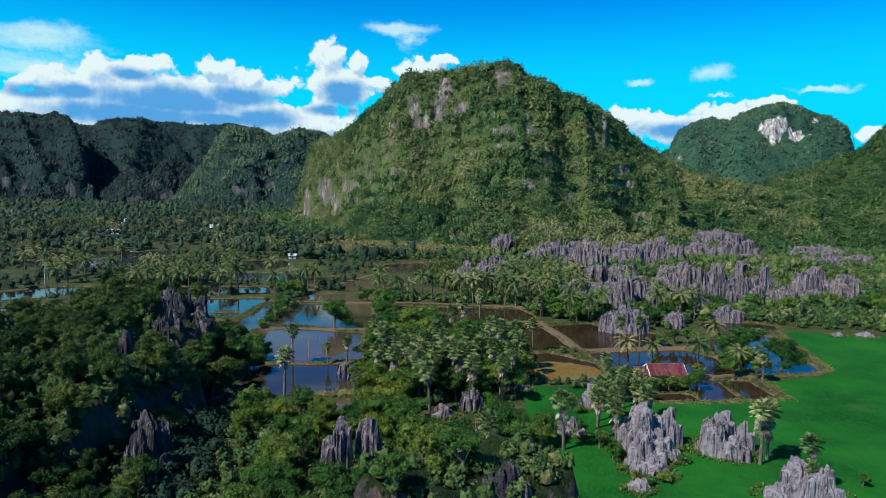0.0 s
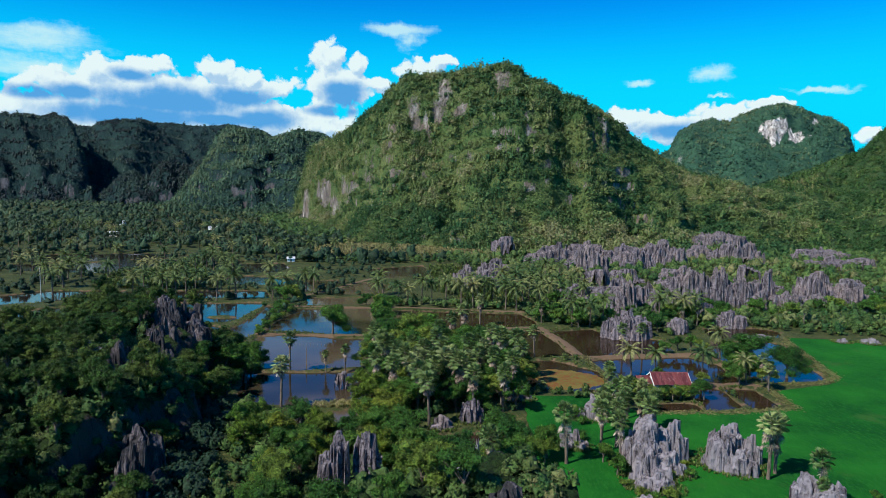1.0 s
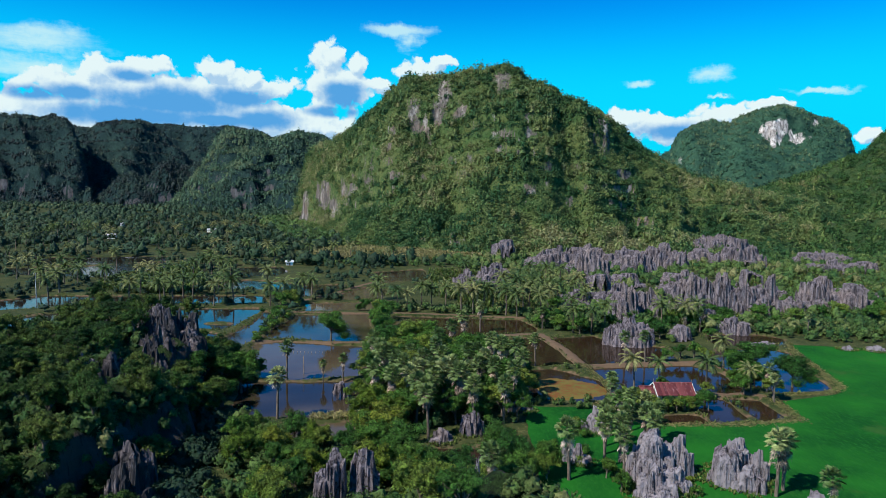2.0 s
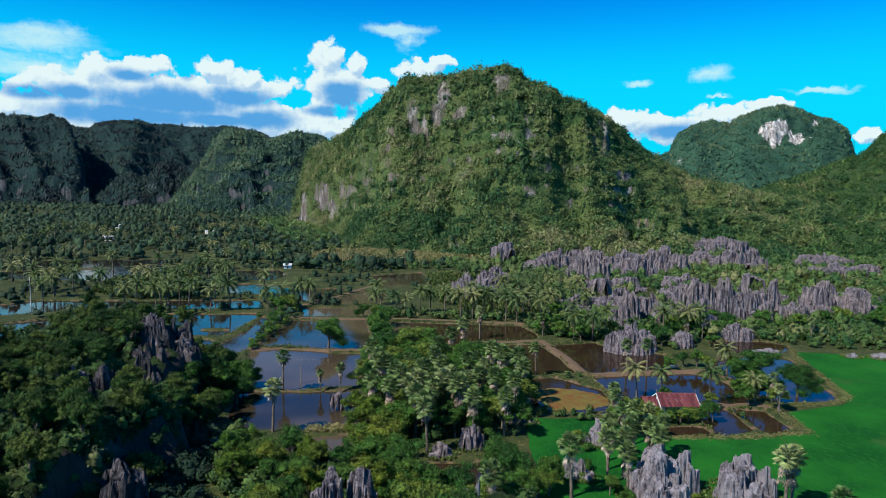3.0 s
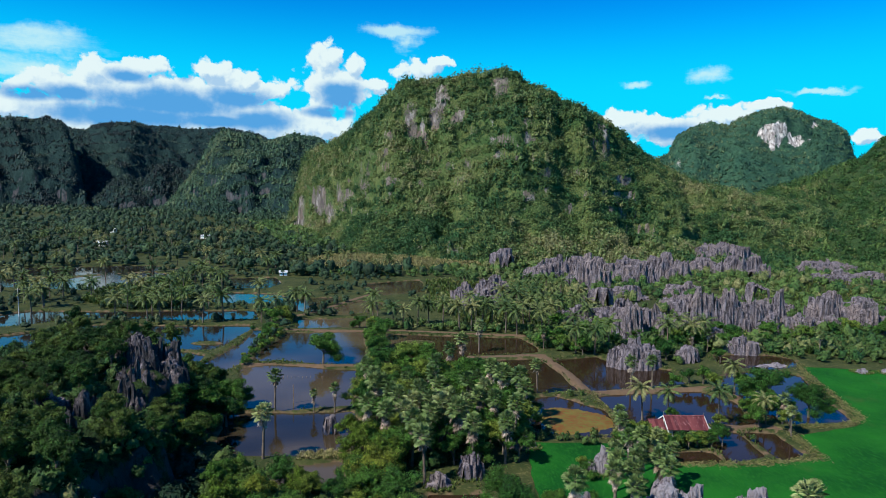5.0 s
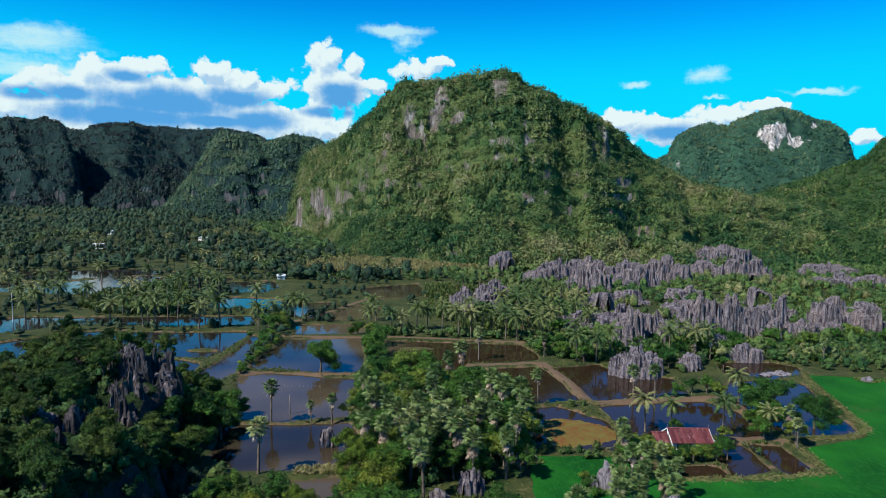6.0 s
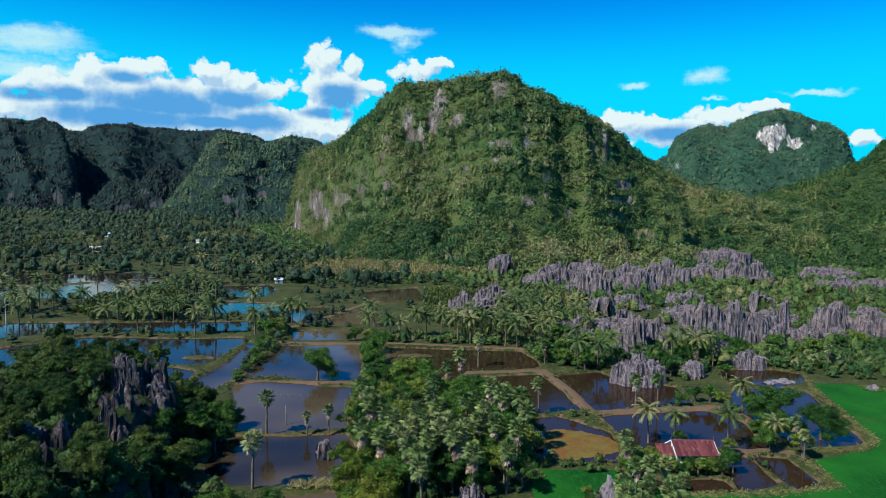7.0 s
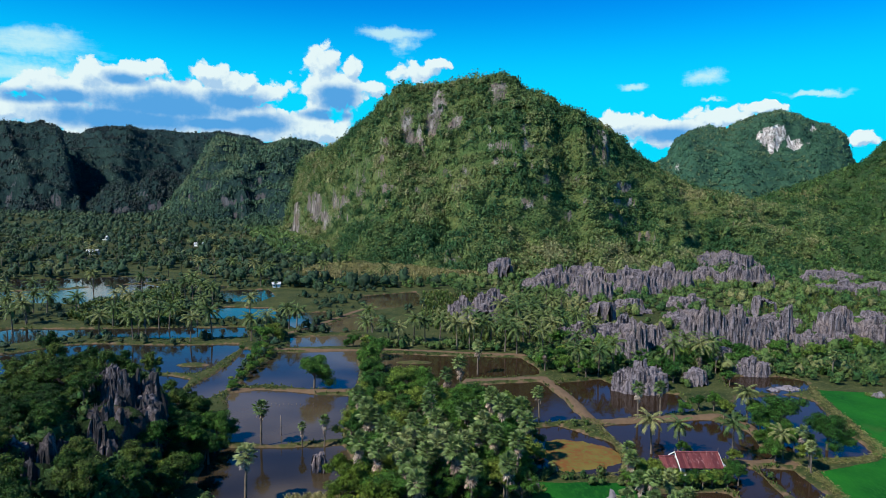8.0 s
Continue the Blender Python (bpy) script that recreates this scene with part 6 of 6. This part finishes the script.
def red_house():
    root = thing("house", 55, 154.5, 0.5, "low white house under a striped red sheet roof", "house", turn=-1)
    # body: x -3.4..5.4, porch wing to the west
    for name, b in (("wall", (-2.9, 5.0, -2.3, -2.15, 0, 2.45)), ("wall", (-2.9, 5.0, 3.15, 3.3, 0, 2.45)), ("wall", (-2.9, -2.75, -2.15, 3.15, 0, 2.45)), ("wall", (4.85, 5.0, -2.15, 3.15, 0, 2.45))):
        part(name, build(name, *box(*b)), M_WALL, root)
    gabled_roof(root, -3.3, 5.4, -3.0, 4.0, 2.35, 4.35, 0.6, M_ROOF)
    part("gable", gable(4.86, -2.3, 3.3, 2.46, 4.1, 0.14), M_WALL, root, "white triangular gable")
    part("gable", gable(-2.9, -2.3, 3.3, 2.46, 4.1, 0.14), M_WALL, root, "white triangular gable")
    for y0, y1, z0, z1 in ((-3.05, 0.5, 2.3, 4.42), (4.05, 0.5, 2.3, 4.42)):
        for x in (-3.36, 5.42):
            q = [(x, y0, z0), (x + 0.06, y0, z0), (x + 0.06, y1, z1), (x, y1, z1)]
            part("barge_board", build("barge_board", *slab(q if y0 < y1 else q[::-1], 0.22)), M_WALL, root, "white painted barge board")
    for x in (-3.3, 5.4):
        part("finial", build("finial", *lathe([(x, 0.5, 4.3, 0.05), (x, 0.5, 5.2, 0.03), (x, 0.5, 5.25, 0.01)], 6)), M_WOOD, root, "thin wooden roof finial")
    gabled_roof(root, -6.6, -3.4, -2.4, 3.2, 2.0, 3.5, 0.64, M_ROOF)
    for x in (-6.4, -4.6):
        for y in (-2.2, 3.0):
            part("post", build("post", *lathe([(x, y, -0.3, 0.08), (x, y, 2.2, 0.07)], 6)), M_WOOD, root, "wooden porch post")
    q = [(5.44, -1.6, 2.75), (6.3, -1.6, 2.3), (6.3, 2.6, 2.3), (5.44, 2.6, 2.75)]
    part("lean_to_roof", build("lean_to_roof", *slab(q, 0.05)), M_TIN, root, "pale tin lean-to roof")
    for y in (-1.5, 2.5):
        part("post", build("post", *lathe([(6.2, y, -0.3, 0.06), (6.2, y, 2.3, 0.05)], 6)), M_WOOD, root, "wooden lean-to post")
    for x in (-1.6, 0.9, 3.4):
        w = part("window", build("window", *box(x - 0.5, x + 0.5, -2.36, -2.3, 0.95, 1.95)), M_WOOD, root, "wooden framed window")
        part("pane", build("pane", *box(x - 0.4, x + 0.4, -2.38, -2.362, 1.03, 1.87)), M_GLASS_DARK, w)
    d = part("door", build("door", *box(-0.75, 0.1, -2.36, -2.3, 0, 2.02)), M_WOOD, root, "plain wooden door")
    part("door_handle", build("door_handle", *box(0.0, 0.04, -2.42, -2.36, 0.95, 1.1)), M_TIN, d)


red_house()


def small_house(x, y, w, d, h, roof, turn, label):
    root = thing("house", x, y, 0.4, label, "house", "valley houses", turn)
    for b in ((-w / 2, w / 2, -d / 2, -d / 2 + 0.12, 0, h), (-w / 2, w / 2, d / 2 - 0.12, d / 2, 0, h), (-w / 2, -w / 2 + 0.12, -d / 2 + 0.12, d / 2 - 0.12, 0, h), (w / 2 - 0.12, w / 2, -d / 2 + 0.12, d / 2 - 0.12, 0, h)):
        part("wall", build("wall", *box(*b)), M_WALL, root)
    gabled_roof(root, -w / 2 - 0.4, w / 2 + 0.4, -d / 2 - 0.5, d / 2 + 0.5, h - 0.05, h + d * 0.28, 1.3, roof)
    for xx in (-w / 2, w / 2 - 0.12):
        part("gable", gable(xx, -d / 2, d / 2, h, h + d * 0.2, 0.12), M_WALL, root)
    part("door", build("door", *box(-0.45, 0.45, -d / 2 - 0.05, -d / 2, 0, 2.0)), M_WOOD, root)


small_house(-81.5, 398, 4.2, 3.4, 2.0, M_TIN, 12, "small hut with a pale tin roof by a pond")
for x, y, w, t in ((-262, 560, 9, 5), (-205, 640, 8, -10), (-205, 470, 7, 20), (-214, 830, 9, 8), (-184, 812, 8, -6), (-172, 818, 6, 14), (-320, 700, 10, 0)):
    small_house(x, y, w, w * 0.6, 2.6, M_TIN, t, "distant white house with a pale roof among trees")


# ---------------------------------------------------------------- posts
def post(x, y, h, r, label, name="wooden_post", z=-0.7):
    gen = np.random.default_rng(int(abs(x * 13 + y * 7)))
    v, f = lathe([(0, 0, 0, r), (gen.uniform(-0.05, 0.05), 0, h * 0.5, r * 0.9), (gen.uniform(-0.1, 0.1), 0, h, r * 0.75), (gen.uniform(-0.1, 0.1), 0, h + 0.02, 0.01)], 7)
    ob = part(name, build(name, v, f, smooth=True), M_WOOD)
    ob.matrix_basis = pose(x, y, z, gen.uniform(-2, 2), gen.uniform(-2, 2), 0)
    return tagged(ob, label, "post", "pond posts")


post(-31.5, 176, 5.4, 0.11, "tall bare wooden post standing in the pond")
post(-27.5, 196, 1.8, 0.06, "short wooden stake in the pond")
for i in range(11):
    post(-38.5 + i * 1.05, 197.5 + 0.25 * math.sin(i * 2.1), 1.15, 0.06, "short pale stake in a row across the pond", "pond_stake")


def power_pole(x, y, h):
    root = thing("power_pole", x, y, 0.3, "pale power pole with a short crossarm among palms", "pole")
    part("pole", build("pole", *lathe([(0, 0, -0.5, 0.16), (0, 0, h, 0.10)], 8), smooth=True), M_TIN, root)
    part("crossarm", build("crossarm", *box(-0.9, 0.9, 0.1, 0.2, h - 0.7, h - 0.58)), M_WOOD, root)
    for x0 in (-0.8, 0.0, 0.8):
        part("insulator", build("insulator", *lathe([(x0, 0.15, h - 0.58, 0.05), (x0, 0.15, h - 0.35, 0.07), (x0, 0.15, h - 0.3, 0.02)], 6)), M_TIN, root)


power_pole(-158, 277, 11)
